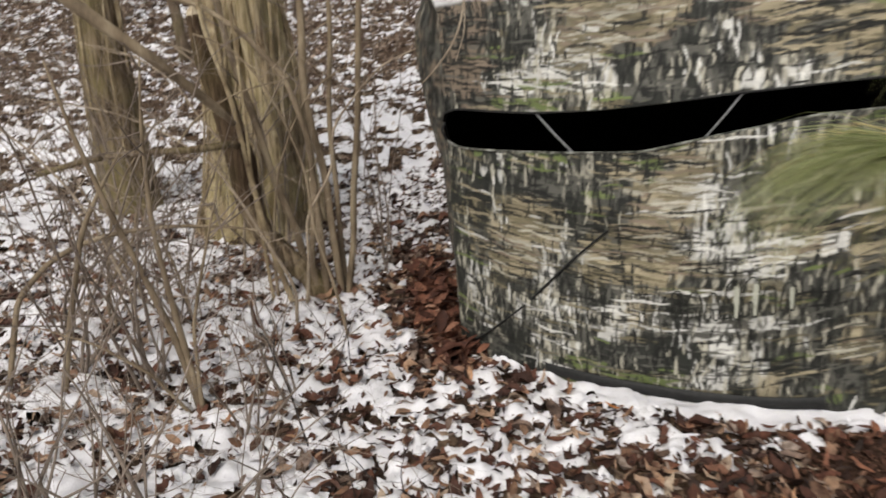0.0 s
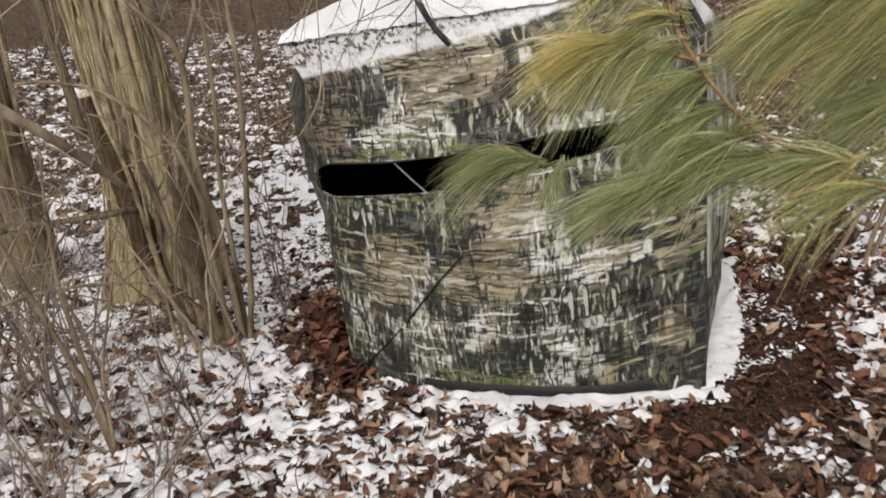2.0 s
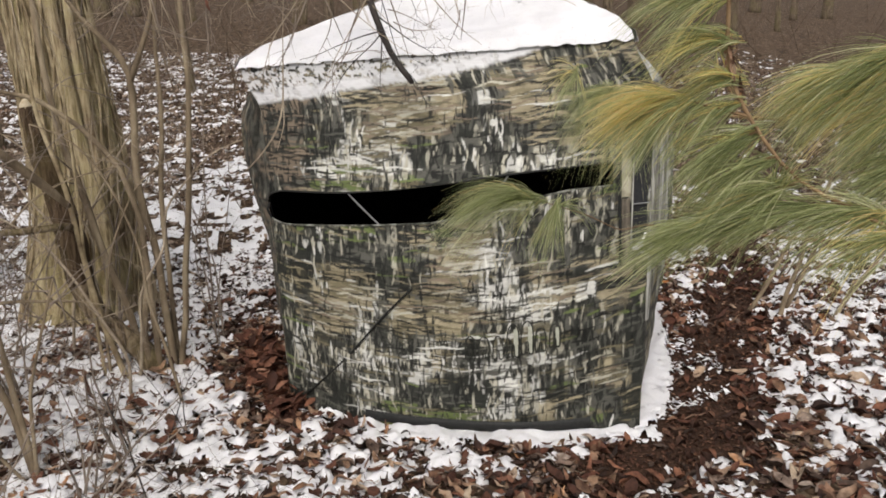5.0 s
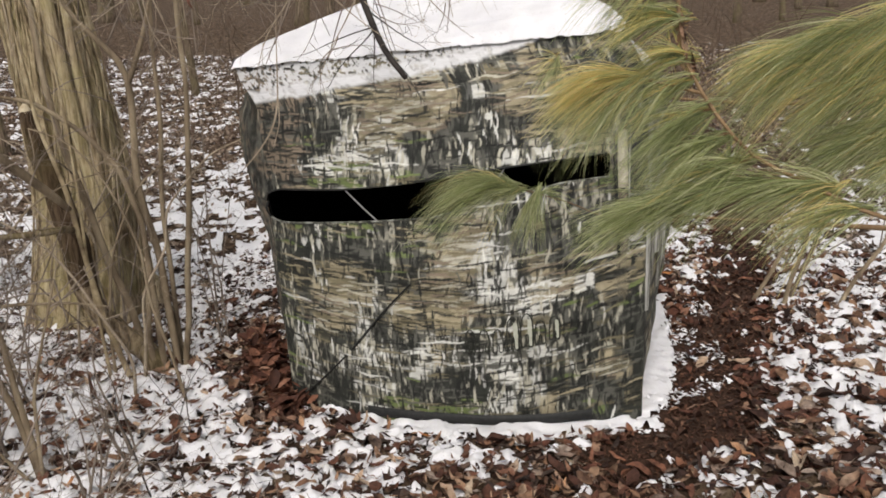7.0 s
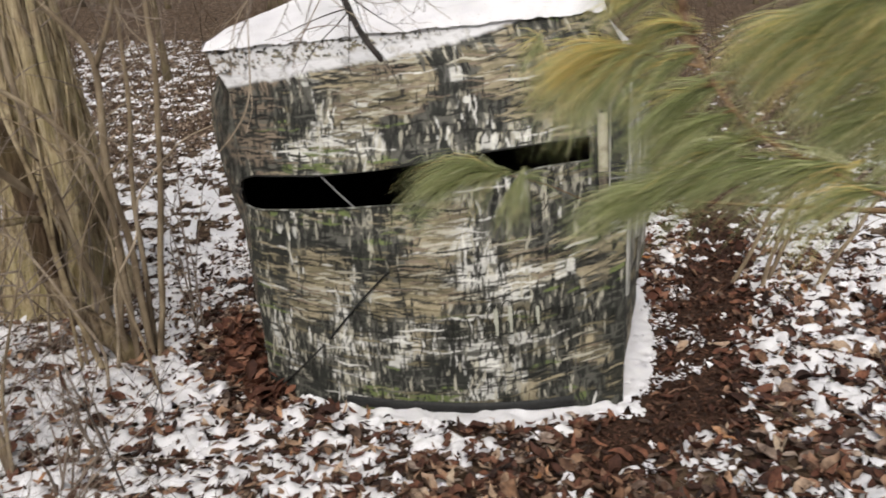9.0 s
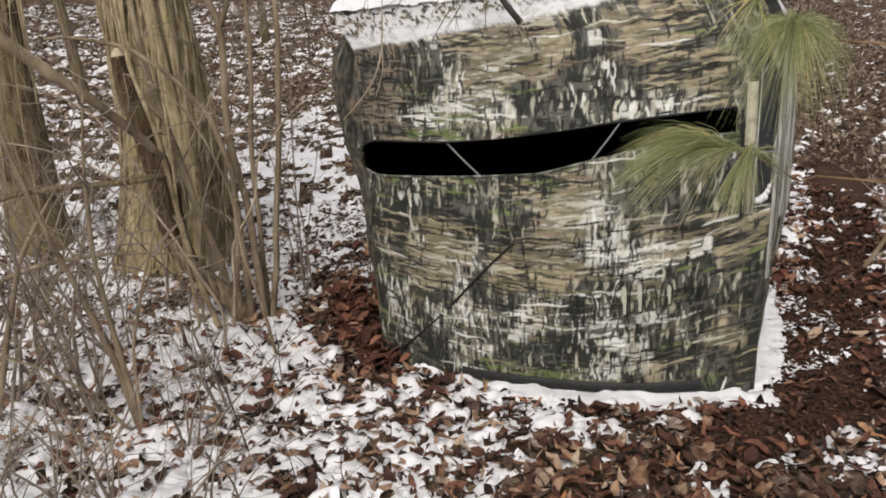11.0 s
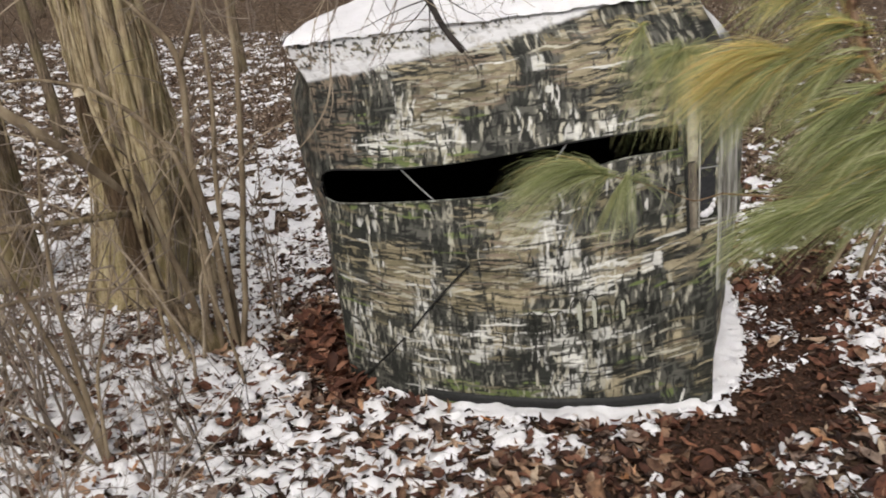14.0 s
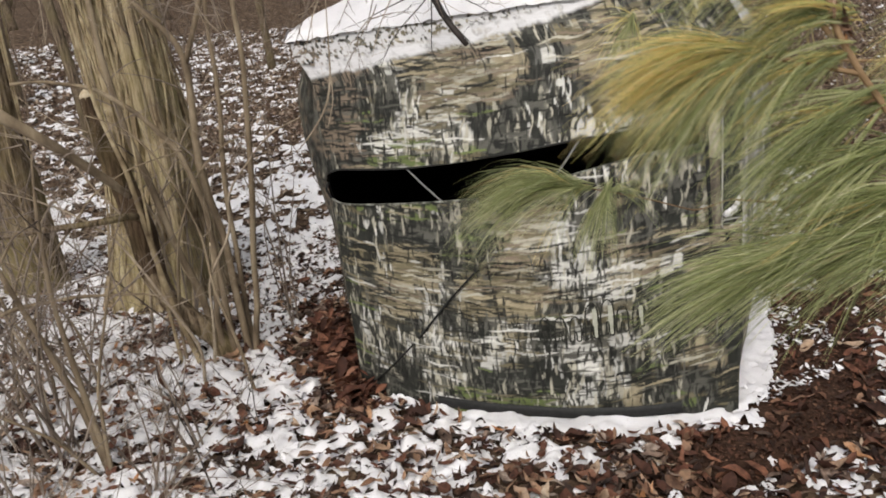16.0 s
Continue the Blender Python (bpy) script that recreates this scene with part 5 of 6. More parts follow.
# twigs that hang before the roof
hang = thing("overhanging_branch", (0.36, 2.4, 1.95), "dark wet bare branch with fine twigs hanging before the roof", "branch")
bd = Build()
tube(bd, [(0.0, 2.6, 2.9, 0.02), (0.2, 2.5, 2.3, 0.017), (0.359, 2.405, 1.761, 0.014), (0.448, 2.356, 1.486, 0.012), (0.518, 2.292, 1.393, 0.009)], 24, 8, 0.06, 5)
part("stem", bd.mesh("stem", TWIG_DARK), hang)
rg = np.random.RandomState(15)
bd = Build()
for k in range(9):
    p = np.array([0.30, 2.43, 2.0]) + np.array([0.15, -0.1, -0.5]) * rg.uniform(0, 1)
    twig_fan(bd, p, (rg.normal(0, 1), rg.normal(0, 0.4), rg.uniform(-0.9, 0.1)), rg.uniform(0.25, 0.5), 0.0035, 2, rg)
part("twig_spray", bd.mesh("twig_spray", TWIG_DARK), hang)
for k, (a, b, c) in enumerate(((-0.25, 2.5, 1.9), (0.05, 2.3, 1.95), (0.6, 2.4, 1.95), (-0.55, 2.8, 2.0), (-0.9, 2.9, 2.1), (-0.4, 2.6, 1.75), (0.3, 2.3, 1.85), (-1.1, 2.6, 1.8), (-0.7, 2.3, 1.75), (0.45, 2.2, 1.8), (0.8, 2.3, 1.9), (0.15, 2.4, 1.72), (-0.15, 2.7, 1.8))):
    ob = thing("overhanging_branch", (a, b, c), "pale brown bare twigs hanging from above", "branch", "hanging twigs")
    rg = np.random.RandomState(40 + k)
    bd = Build()
    tube(bd, [(a - 0.3, b + 0.1, c + 0.9, 0.009), (a - 0.1, b, c + 0.3, 0.007), (a, b, c, 0.005)], 10, 6)
    for j in range(4):
        twig_fan(bd, (a - 0.03 * j, b, c + 0.09 * j), (rg.normal(0.1, 0.7), rg.normal(0, 0.3), -0.8), rg.uniform(0.3, 0.55), 0.004, 2, rg)
    part("twig_spray", bd.mesh("twig_spray", TWIG_PALE), ob)
ob = thing("hanging_twig", (0.12, 2.45, 1.6), "single pale dry twig hanging before the blind", "twig")
bd = Build()
tube(bd, [(0.10, 2.45, 1.95, 0.0012), (0.075, 2.45, 1.6, 0.0012), (0.06, 2.45, 1.31, 0.0032), (0.035, 2.45, 1.22, 0.0034), (-0.03, 2.46, 1.13, 0.003), (-0.09, 2.48, 1.07, 0.0014)], 30, 6)
tube(bd, [(0.062, 2.45, 1.33, 0.0016), (0.06, 2.44, 1.24, 0.0018), (0.03, 2.44, 1.15, 0.001)], 10, 5)
part("stem", bd.mesh("stem", TWIG_PALE), ob)
# thin twigs that reach down before the roof from overhead
rg = np.random.RandomState(23)
for k, (a, b) in enumerate((((0.07, 1.35, 1.74), (0.19, 1.37, 1.52)), ((0.32, 1.33, 1.74), (0.18, 1.37, 1.46)), ((0.21, 1.34, 1.77), (0.34, 1.35, 1.48)), ((-0.05, 1.35, 1.74), (0.08, 1.37, 1.55)),
                            ((-0.10, 1.34, 1.76), (-0.11, 1.36, 1.46)), ((0.45, 1.31, 1.77), (0.46, 1.33, 1.52)), ((-0.24, 1.33, 1.72), (-0.20, 1.35, 1.45)), ((0.16, 1.34, 1.77), (0.03, 1.37, 1.44)))):
    a, b = np.array(a), np.array(b)
    ob = thing("hanging_twig", tuple(a + [0, 0, 0.4]), "thin bare grey-brown twig hanging before the snowy roof", "twig", "hanging twigs")
    bd = Build()
    m = (a + b) / 2 + np.r_[rg.normal(0, 0.02), 0.0, rg.normal(0, 0.01)]
    tube(bd, [(*(a + [rg.normal(0, 0.08), 0.02, 0.45]), 0.0034), (*a, 0.0024), (*m, 0.0019), (*b, 0.0008)], 22, 5, 0.08, k)
    for j in range(3):
        twig_fan(bd, a + (b - a) * rg.uniform(0.2, 0.9), (rg.normal(0, 0.8), 0.05, rg.normal(-0.4, 0.4)), rg.uniform(0.07, 0.16), 0.0016, 1, rg, 0.5)
    part("stem", bd.mesh("stem", TWIG), ob)
# a red leaf still hanging on its twig
ob = thing("hanging_leaf", (-0.087, 1.038, 1.60), "single red dead leaf hanging on a thin twig", "leaf")
v, f = FINE_KINDS[1]
part("leaf", Build().add(leaf_verts(v, 0.034, 0.6, 0.9, 0.3, 1.2, 0.2, (-0.087, 1.038, 1.572)), f).mesh("leaf", LEAVES_RED), ob)
bd = Build()
tube(bd, [(-0.085, 1.038, 1.585, 0.0008), (-0.095, 1.04, 1.66, 0.0012), (-0.13, 1.05, 1.95, 0.002)], 10, 5)
part("stem", bd.mesh("stem", TWIG), ob)
# pale stems that run up before the old trunk
for rows, text in (([(-0.76, 3.3, -0.06, 0.016), (-0.845, 3.3, 0.247, 0.0135), (-0.893, 3.3, 0.587, 0.0125), (-0.935, 3.3, 0.934, 0.011), (-1.014, 3.3, 1.226, 0.009), (-1.028, 3.3, 1.454, 0.007), (-1.08, 3.3, 2.0, 0.003)], "pale woody stem leaning before the old tree"),
                   ([(-0.86, 3.32, -0.06, 0.009), (-0.887, 3.3, 0.532, 0.0075), (-0.884, 3.3, 0.854, 0.0065), (-0.887, 3.3, 1.21, 0.005), (-0.93, 3.3, 1.8, 0.002)], "thin pale stem rising before the old tree")):
    ob = thing("arching_stem", rows[0][:3], text, "shrub stem", "arching stems")
    bd = Build()
    tube(bd, rows, 44, 8, 0.10, 6)
    part("stem", bd.mesh("stem", VINE), ob)
ob = thing("low_branch", (-1.5, 3.1, 0.72), "short olive-brown branch reaching level across the old tree", "branch")
bd = Build()
tube(bd, [(-1.75, 3.12, 0.66, 0.010), (-1.507, 3.1, 0.727, 0.013), (-1.328, 3.1, 0.746, 0.0135), (-1.147, 3.1, 0.75, 0.0145), (-0.986, 3.1, 0.758, 0.016), (-0.93, 3.2, 0.75, 0.018), (-0.935, 3.38, 0.70, 0.02)], 34, 9, 0.12, 4)
part("stem", bd.mesh("stem", BARK_DARK), ob)
# a long branch that crosses before the trees
ob = thing("low_branch", (-1.6, 2.6, 1.45), "grey-brown bare branch leaning across the tree trunks", "branch")
bd = Build()
tube(bd, [(-1.9, 2.7, 1.85, 0.026), (-1.41, 2.75, 1.466, 0.024), (-1.229, 2.75, 1.313, 0.023), (-1.122, 2.78, 1.215, 0.021), (-1.035, 2.82, 1.13, 0.020), (-0.90, 2.95, 0.95, 0.018), (-0.865, 3.05, 0.865, 0.012)], 44, 12, 0.12, 6)
part("stem", bd.mesh("stem", SAPLING), ob)
# a thin branch that bows over the trunk
bowed = thing("bowed_branch", (-0.62, 3.35, 0.0), "thin dark branch bowed over the old tree's trunk", "branch")
bd = Build()
tube(bd, [(-1.35, 3.3, 1.36, 0.006), (-1.218, 3.33, 1.363, 0.008), (-1.133, 3.35, 1.335, 0.009), (-1.034, 3.35, 1.32, 0.0105), (-0.851, 3.35, 1.183, 0.012), (-0.701, 3.35, 1.0, 0.013), (-0.628, 3.35, 0.735, 0.014), (-0.62, 3.36, 0.4, 0.015), (-0.61, 3.37, -0.04, 0.017)], 60, 8, 0.1, 7)
part("stem", bd.mesh("stem", SAPLING), bowed)
rg = np.random.RandomState(16)
bd = Build()
for k in range(8):
    s = rg.uniform(0, 1)
    twig_fan(bd, (-1.6 + 0.7 * s, 2.65 + 0.2 * s, 1.55 - 0.6 * s), (rg.normal(0, 1), -0.3, rg.normal(0.3, 0.8)), rg.uniform(0.2, 0.45), 0.004, 2, rg)
part("twig_spray", bd.mesh("twig_spray", TWIG), ob)
# thin stems that arch before the trees
rg = np.random.RandomState(61)
for k in range(12):
    x, y = -1.75 + 1.3 * rg.uniform(), 2.9 + 0.9 * rg.uniform()
    z = float(gh(x, y))
    ob = thing("arching_stem", (x, y, z), "thin grey-brown stem arching before the tree trunks", "shrub stem", "arching stems")
    way, hgt, run = (1 if rg.uniform() < 0.6 else -1), rg.uniform(0.9, 1.7), rg.uniform(0.4, 0.9)
    run = min(run, -0.12 - x) if way > 0 else run
    rows = [(x + way * run * (t ** 1.7) + rg.normal(0, 0.02), y + 0.1 * t, z + hgt * (1.15 * t - 0.35 * t ** 3) - 0.02, 0.0085 * (1 - 0.7 * t)) for t in np.linspace(0, 1, 8)]
    bd = Build()
    tube(bd, rows, 26, 6, 0.05, k)
    part("stem", bd.mesh("stem", SAPLING if k % 2 else TWIG_PALE), ob)
    bd = Build()
    for j in range(5):
        p = rows[rg.randint(2, 8)]
        twig_fan(bd, p[:3], (rg.normal(0, 1), rg.normal(0, 0.4), rg.normal(0.2, 0.7)), rg.uniform(0.15, 0.4), 0.003, 1, rg)
    part("twig_spray", bd.mesh("twig_spray", TWIG_PALE), ob)
# upright russet leaf on a sprig
ob = thing("leaf_sprig", (-0.842, 2.862, float(gh(-0.842, 2.862))), "upright russet dead leaf on a sprig in the snow", "leaf sprig")
bd = Build()
for k in range(5):
    v, f = LEAF_KINDS[k % 4]
    bd.add(leaf_verts(v, 0.10 if k else 0.15, 0.4, 0.8, 0.5 * k, 1.35 if k == 0 else 0.6, 0.2 * k, (-0.842 + 0.02 * k, 2.862, float(gh(-0.842, 2.862)) + (0.16 if k == 0 else 0.05))), f)
part("leaf", bd.mesh("leaf", LEAVES_RED), ob)
bd = Build()
tube(bd, [(-0.842, 2.862, -0.06, 0.003), (-0.842, 2.862, 0.1, 0.003), (-0.842, 2.862, 0.2, 0.002)], 5, 5)
part("stem", bd.mesh("stem", TWIG), ob)


# ---- pine boughs ----
pine = thing("pine_tree", (1.55, -0.35, float(gh(1.55, -0.35))), "young pine with long soft green and yellowing needles, and paler ones that stand for bright light", "pine tree")
bd = Build()
z = float(gh(1.55, -0.35))
tube(bd, [(1.55, -0.35, z - 0.05, 0.075), (1.55, -0.35, 0.8, 0.062), (1.56, -0.34, 2.0, 0.05), (1.55, -0.36, 3.6, 0.02)], 50, 24, 0.1, 8)
part("trunk", bd.mesh("trunk", BARK_DARK), pine)


def bough(lines, label, fans, seed=0, width=0.00068, r=0.0016):
    """A branch of the pine: each line is a twig, each fan a tuft of arching needles (bud, way, spread, count, reach,
    droop, share of yellow needles, dry or bright-lit).
    """
    rg = np.random.RandomState(seed)
    woods, green, yellow = [], Build(), Build()
    for pts in lines:
        q = curve_points([(*p, r) for p in pts], 30)
        q[:, 3] = np.linspace(r, r * 0.5, 30)
        woods.append(Build())
        tube(woods[-1], q, 30, 7)
    for bud, way, spread, n, reach, droop, dry in fans:
        # needles come in bundles that start together and go nearly the same way
        per = 5
        m = n // per + 1
        lot = np.repeat(np.arange(m), per)[:n]
        way = np.array(way) / np.linalg.norm(way)
        bd_ = way + rg.normal(0, spread, (m, 3)) + np.array([0, 0, 0.3 * spread])
        start = np.array(bud) - way * rg.uniform(0, 0.022, (m, 1)) + rg.normal(0, 0.0025, (m, 3))
        d = bd_[lot] + rg.normal(0, 0.06, (n, 3))
        d /= np.linalg.norm(d, axis=1, keepdims=True)
        L = rg.uniform(*reach, (m, 1))[lot] * rg.uniform(0.82, 1.05, (n, 1))
        sink = L * droop * rg.uniform(0.7, 1.25, (m, 1))[lot]
        w = np.cross(d, rg.normal(0, 1, (n, 3)))
        w *= width / 2 / np.linalg.norm(w, axis=1, keepdims=True)
        rows = []
        for f in (0, 0.25, 0.5, 0.75, 1.0):
            c = start[lot] + d * L * f * (1 - 0.15 * droop * f) + np.array([0, 0, -1.0]) * sink * f * f
            rows += [c - w * (1 - 0.75 * f * f), c + w * (1 - 0.75 * f * f)]
        v = np.stack(rows, 1)
        turned = (rg.uniform(size=m) < dry)[lot]
        for build, pick in ((green, ~turned), (yellow, turned)):
            k = int(pick.sum())
            if k:
                f = np.array([(2 * j, 2 * j + 1, 2 * j + 3, 2 * j + 2) for j in range(4)])[None] + (np.arange(k) * 10)[:, None, None]
                build.add(v[pick], f.reshape(-1, 4))
    ob = part("bough", woods[0].mesh("bough", BRANCH), pine, label)
    for wood in woods[1:]:
        part("side_twig", wood.mesh("side_twig", BRANCH), ob)
    for name, build, mat, text in (("needle_spray", green, NEEDLES, "long soft green needles"), ("dry_and_lit_needle_spray", yellow, NEEDLES_DRY_LIT, "yellowing needles, and paler ones that stand for bright light")):
        if build.n:
            part(name, build.mesh(name, mat), ob, text)
    return ob


STEM = [(0.38, 0.112, 1.566), (0.383, 0.116, 1.525), (0.386, 0.117, 1.474), (0.391, 0.114, 1.451), (0.404, 0.106, 1.431), (0.418, 0.096, 1.406), (0.432, 0.084, 1.381), (0.443, 0.075, 1.37), (0.464, 0.061, 1.366), (0.481, 0.047, 1.355), (0.493, 0.034, 1.341), (0.521, 0.007, 1.33)]
bd = Build()
tube(bd, [(0.36, 0.15, 1.72, 0.0022)] + [(*p, 0.0017) for p in STEM] + [(0.8, -0.12, 1.31, 0.0028), (1.2, -0.24, 1.38, 0.010), (1.55, -0.35, 1.36, 0.018)], 70, 8)
tube(bd, [(0.559, 0.062, 1.471, 0.0013), (0.8, -0.06, 1.46, 0.002), (1.2, -0.22, 1.5, 0.01), (1.55, -0.35, 1.5, 0.014)], 24, 8)
tube(bd, [(0.572, 0.041, 1.379, 0.0013), (0.8, -0.1, 1.4, 0.002), (1.2, -0.25, 1.42, 0.01), (1.55, -0.35, 1.43, 0.014)], 24, 8)
tube(bd, [(0.787, 1.0, 1.13, 0.002), (0.95, 0.8, 1.14, 0.003), (1.3, 0.2, 1.2, 0.009), (1.55, -0.35, 1.15, 0.016)], 24, 8)
tube(bd, [(0.72, 0.93, 1.385, 0.002), (0.95, 0.8, 1.36, 0.003), (1.3, 0.3, 1.4, 0.007), (1.55, -0.35, 1.5, 0.016)], 24, 8)
part("branch", bd.mesh("branch", BRANCH), pine, "brown branches that carry the boughs")
# yellowing tuft on its own side twig
bough([[(0.404, 0.106, 1.431), (0.379, 0.119, 1.438), (0.352, 0.132, 1.446)]], "pine bough with long green and yellowing needles, and paler ones that stand for bright light",
      [((0.352, 0.132, 1.446), (-0.9, 0.2, 0.10), 0.13, 440, (0.075, 0.11), 0.45, 0.95), ((0.354, 0.134, 1.442), (-0.8, 0.3, -0.15), 0.2, 210, (0.06, 0.095), 0.55, 0.12),
       ((0.36, 0.128, 1.443), (-0.6, 0.1, -0.2), 0.28, 260, (0.05, 0.08), 0.6, 0.15), ((0.385, 0.116, 1.437), (-0.6, 0.2, -0.2), 0.32, 200, (0.05, 0.075), 0.5, 0.2)], seed=1)
# tufts round the leader's top
bough([[(0.391, 0.114, 1.451), (0.383, 0.118, 1.464)], [(0.386, 0.117, 1.482), (0.376, 0.121, 1.494)], [(0.383, 0.116, 1.525), (0.37, 0.122, 1.53)]], "upper pine bough with green and yellowing needles, and paler ones that stand for bright light",
      [((0.383, 0.118, 1.464), (-0.9, 0.25, 0.2), 0.22, 240, (0.045, 0.07), 0.55, 0.35), ((0.376, 0.121, 1.494), (-0.9, 0.25, 0.1), 0.25, 300, (0.05, 0.085), 0.45, 0.2),
       ((0.37, 0.122, 1.53), (-0.8, 0.25, 0.0), 0.3, 320, (0.06, 0.095), 0.5, 0.1), ((0.386, 0.117, 1.478), (0.35, -0.1, -0.6), 0.25, 26, (0.04, 0.06), 0.3, 0.9)], seed=4)
# dry bud scales where the twigs meet
scales = Build()
rg = np.random.RandomState(9)
for k in range(34):
    t = rg.uniform(0, 1)
    c = np.array([0.386, 0.117, 1.492]) * (1 - t) + np.array([0.397, 0.11, 1.444]) * t
    v, f = LEAF_KINDS[2]
    scales.add(leaf_verts(v, rg.uniform(0.008, 0.018), 0.5, 1.0, rg.uniform(0, 6.28), rg.normal(1.2, 0.4), rg.normal(0, 0.4), c + rg.normal(0, 0.0022, 3)), f)
part("bud_husk", scales.mesh("bud_husk", LEAVES_TAN), pine, "dry orange-brown bud scales round the leader")
# green tufts down the stem
bough([[(0.411, 0.102, 1.419), (0.402, 0.108, 1.414)], [(0.422, 0.093, 1.399), (0.412, 0.1, 1.392)], [(0.436, 0.081, 1.378), (0.424, 0.09, 1.372)]], "green pine bough with drooping needles",
      [((0.402, 0.108, 1.414), (-0.8, 0.2, -0.35), 0.26, 300, (0.06, 0.095), 0.35, 0.1), ((0.412, 0.1, 1.392), (-0.85, 0.2, -0.25), 0.26, 280, (0.06, 0.09), 0.35, 0.08),
       ((0.424, 0.09, 1.372), (-0.9, 0.2, -0.15), 0.26, 260, (0.06, 0.09), 0.3, 0.05), ((0.43, 0.086, 1.38), (0.3, -0.2, 0.55), 0.3, 120, (0.04, 0.07), 0.5, 0.1)], seed=7)
# long low bough
bough([[(0.471, 0.055, 1.362), (0.446, 0.071, 1.358), (0.416, 0.088, 1.351), (0.375, 0.106, 1.338)]], "drooping green pine bough with long needles",
      [((0.375, 0.106, 1.338), (-0.92, 0.2, -0.10), 0.15, 400, (0.065, 0.10), 0.32, 0.0), ((0.405, 0.094, 1.348), (-0.92, 0.2, -0.05), 0.17, 380, (0.07, 0.10), 0.32, 0.0),
       ((0.44, 0.074, 1.357), (-0.92, 0.22, 0.0), 0.19, 340, (0.07, 0.10), 0.3, 0.03), ((0.475, 0.05, 1.358), (-0.9, 0.25, 0.08), 0.2, 320, (0.07, 0.10), 0.35, 0.05),
       ((0.495, 0.031, 1.339), (-0.85, 0.2, -0.2), 0.22, 150, (0.06, 0.095), 0.3, 0.15), ((0.487, 0.041, 1.353), (-0.7, 0.2, -0.45), 0.25, 90, (0.05, 0.09), 0.3, 0.2)], seed=2)
# broad bough behind the leader; its yellow share paints in the light on it
bough([[(0.559, 0.062, 1.471), (0.527, 0.088, 1.478)], [(0.54, 0.078, 1.475), (0.515, 0.096, 1.452)], [(0.557, 0.062, 1.455), (0.54, 0.075, 1.437)], [(0.55, 0.07, 1.472), (0.5, 0.108, 1.466)]], "spreading green pine bough with long needles",
      [(bud, (-0.85, 0.3, -0.12), 0.21, 450, (0.07, 0.105), 0.4, 0.28) for bud in ((0.527, 0.088, 1.478), (0.515, 0.096, 1.452), (0.54, 0.075, 1.437), (0.5, 0.108, 1.466), (0.559, 0.062, 1.471), (0.575, 0.05, 1.495), (0.59, 0.04, 1.46), (0.585, 0.04, 1.435))], seed=3)
bough([[(0.572, 0.041, 1.379), (0.557, 0.059, 1.403)], [(0.565, 0.05, 1.39), (0.54, 0.07, 1.39)]], "green pine bough with long needles",
      [(bud, (-0.85, 0.3, -0.1), 0.22, 300, (0.06, 0.1), 0.35, 0.05) for bud in ((0.557, 0.059, 1.403), (0.54, 0.07, 1.39), (0.572, 0.041, 1.38), (0.59, 0.03, 1.41), (0.595, 0.025, 1.375))], seed=8)
# tufts nearer the blind
bough([[(0.787, 1.0, 1.13), (0.66, 0.86, 1.155), (0.52, 0.70, 1.225), (0.392, 0.63, 1.272)]], "drooping green pine tuft before the blind's slot",
      [((0.39, 0.632, 1.274), (-0.93, 0.15, 0.2), 0.19, 680, (0.12, 0.185), 0.55, 0.03), ((0.41, 0.636, 1.268), (-0.5, 0.0, 0.1), 0.35, 200, (0.06, 0.10), 0.85, 0.03),
       ((0.45, 0.655, 1.252), (-0.25, -0.2, -0.3), 0.3, 190, (0.06, 0.10), 0.4, 0.05), ((0.47, 0.67, 1.25), (0.5, 0.1, 0.1), 0.3, 60, (0.05, 0.08), 0.6, 0.05)], seed=5)
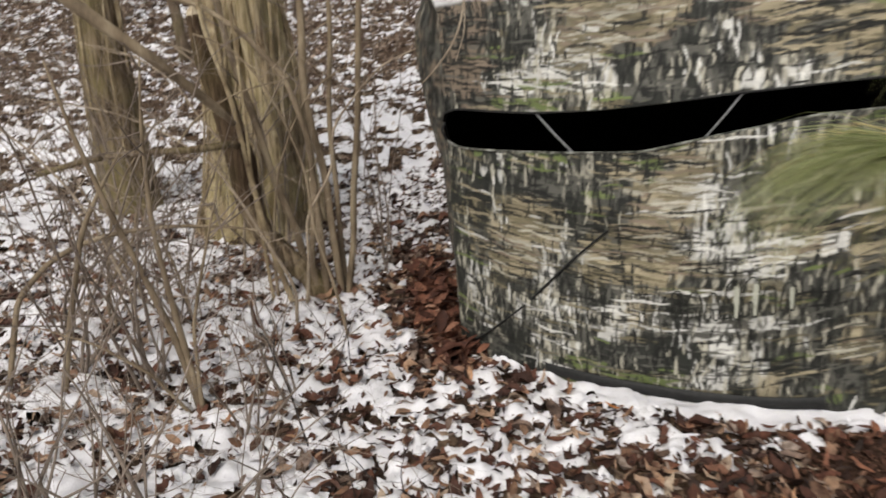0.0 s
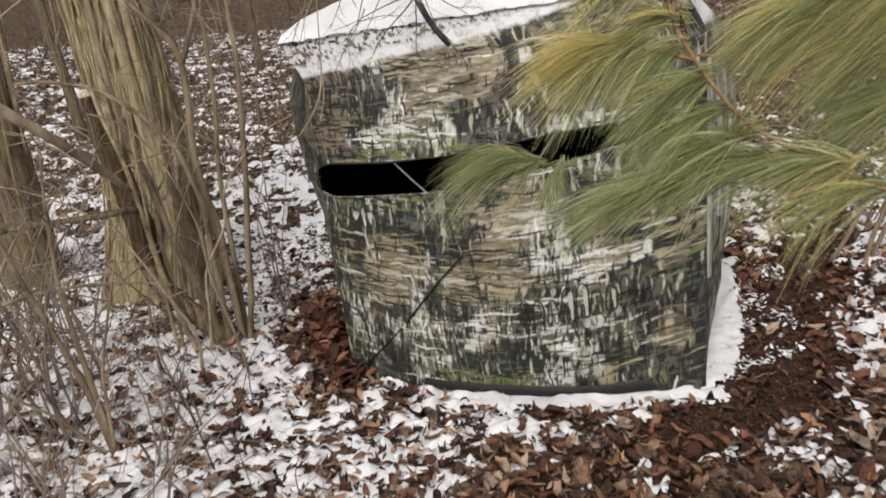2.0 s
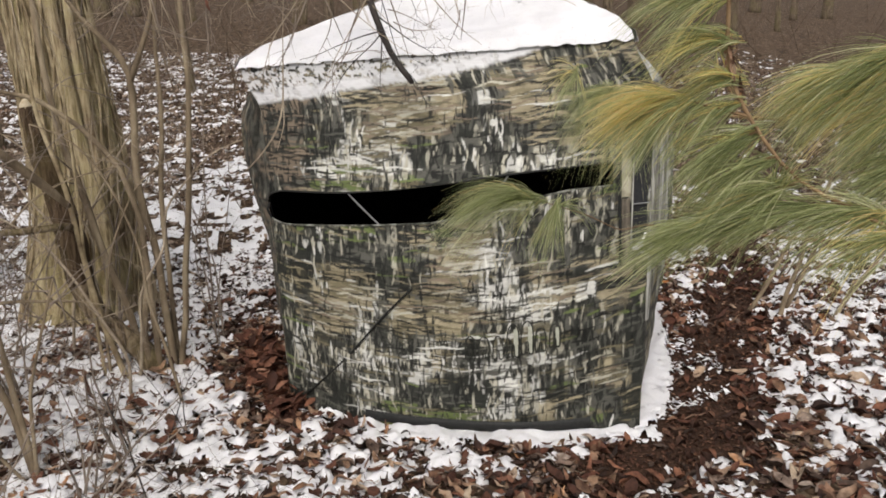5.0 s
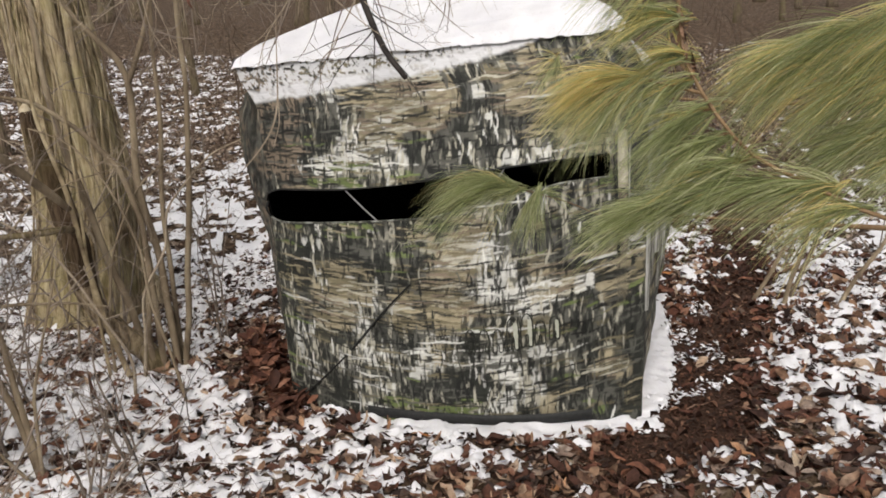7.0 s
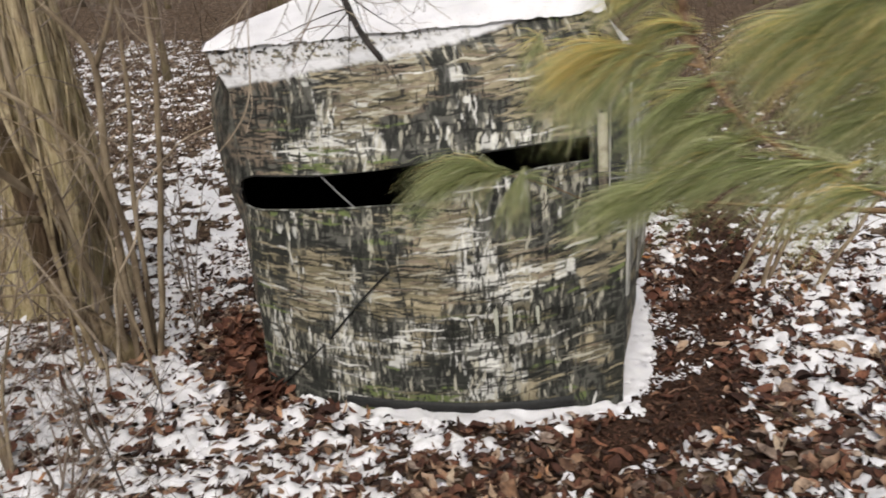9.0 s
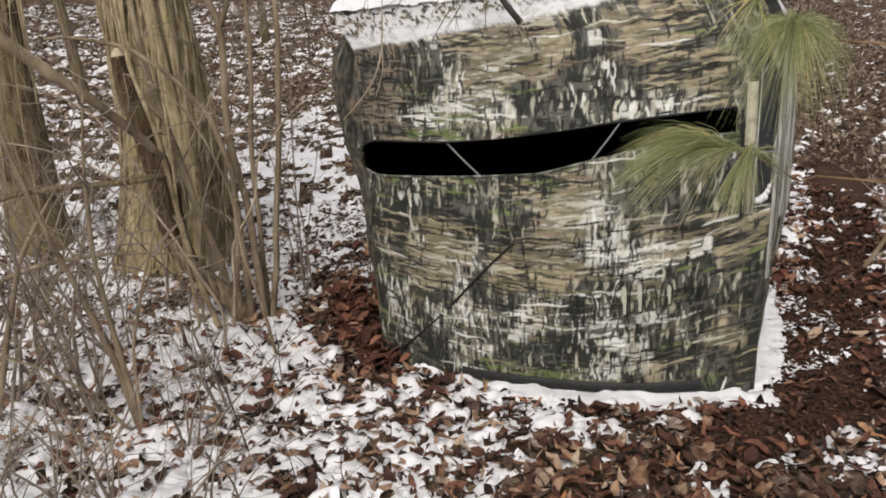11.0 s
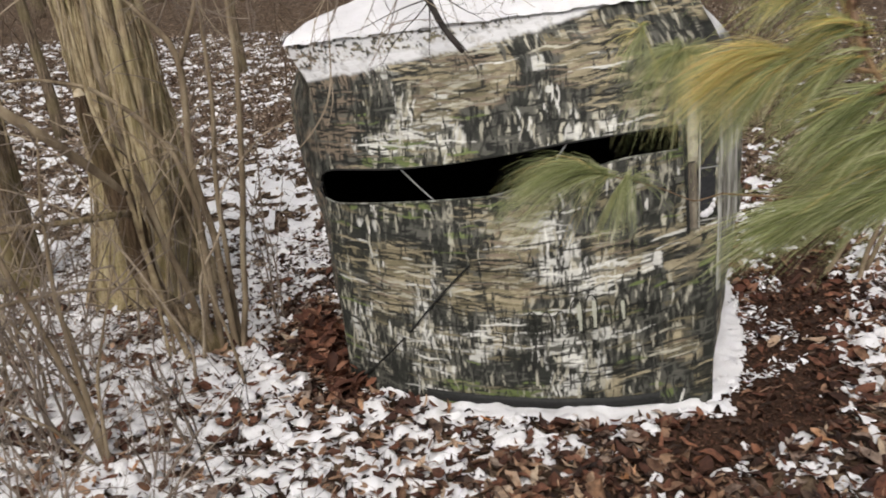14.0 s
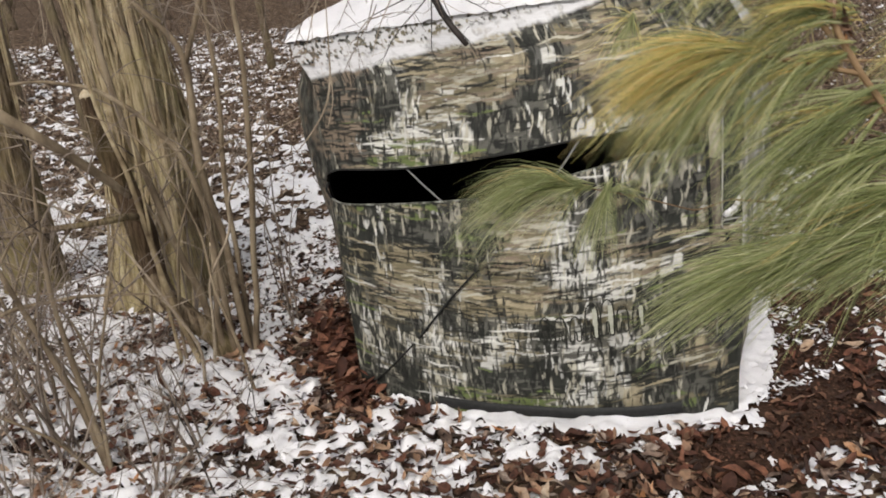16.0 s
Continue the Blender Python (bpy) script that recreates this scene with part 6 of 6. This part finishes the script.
bough([[(0.72, 0.93, 1.385), (0.70, 0.92, 1.408), (0.655, 0.91, 1.412)]], "green pine tuft with hanging needles",
      [((0.65, 0.91, 1.41), (-0.8, -0.1, 0.25), 0.4, 460, (0.11, 0.17), 0.85, 0.03), ((0.655, 0.91, 1.41), (-0.15, -0.3, -0.2), 0.38, 340, (0.10, 0.16), 0.5, 0.03),
       ((0.665, 0.91, 1.41), (0.7, 0.0, 0.2), 0.4, 360, (0.10, 0.15), 0.85, 0.03), ((0.56, 0.88, 1.45), (-0.3, 0.0, -0.4), 0.5, 160, (0.05, 0.09), 0.4, 0.35)], seed=6)

# ---- the woods behind ----
rg = np.random.RandomState(77)
far_spots = [(-3.0, 9.0, 0.06), (-4.6, 11.0, 0.13), (-1.2, 12.5, 0.055), (0.9, 11.0, 0.07), (3.8, 9.5, 0.16), (5.2, 12.0, 0.14), (2.6, 13.5, 0.1), (-6.0, 14.0, 0.2)]
far_spots += [(-3.5, -2.5, 0.16), (3.6, -3.4, 0.2), (-1.5, -5.5, 0.12), (0.8, -6.5, 0.18), (5.5, 0.6, 0.14), (-5.0, 1.0, 0.15)]
while len(far_spots) < 76:
    x, y = rg.uniform(-22, 24), rg.uniform(13, 45)
    far_spots.append((x, y, rg.uniform(0.05, 0.24)))
for k, (x, y, r) in enumerate(far_spots):
    z = float(gh(x, y))
    ob = thing("tree", (x, y, z), "bare tree trunk in the woods behind", "tree", "woodland trees")
    bd = Build()
    lx, ly = rg.normal(0, 0.5), rg.normal(0, 0.3)
    tube(bd, [(x, y, z - 0.1, r * 1.35), (x, y, z + 0.15, r * 1.1), (x + lx * 0.3, y + ly * 0.3, z + 2, r * 0.9), (x + lx, y + ly, z + 7, r * 0.5)], 24, 14, 0.1, k)
    part("trunk", bd.mesh("trunk", BARK_WOODS), ob)
bd = Build()
for k in range(520):
    x, y = rg.uniform(-12, 14), rg.uniform(9.5, 24)
    twig_fan(bd, (x, y, float(gh(x, y)) - 0.02), (rg.normal(0, 0.5), rg.normal(0, 0.4), 1), rg.uniform(0.6, 2.2), rg.uniform(0.008, 0.019), 1, rg)
for k in range(190):
    x, y = rg.uniform(-5.5, 6.0), rg.uniform(6.3, 9.6)
    twig_fan(bd, (x, y, float(gh(x, y)) - 0.02), (rg.normal(0, 0.6), rg.normal(0, 0.4), 0.8), rg.uniform(0.5, 1.5), rg.uniform(0.004, 0.009), 1, rg)
lone("undergrowth", bd.mesh("undergrowth", TWIG_WOODS), "tangle of bare brown undergrowth in the woods", "undergrowth", kind="stuff")
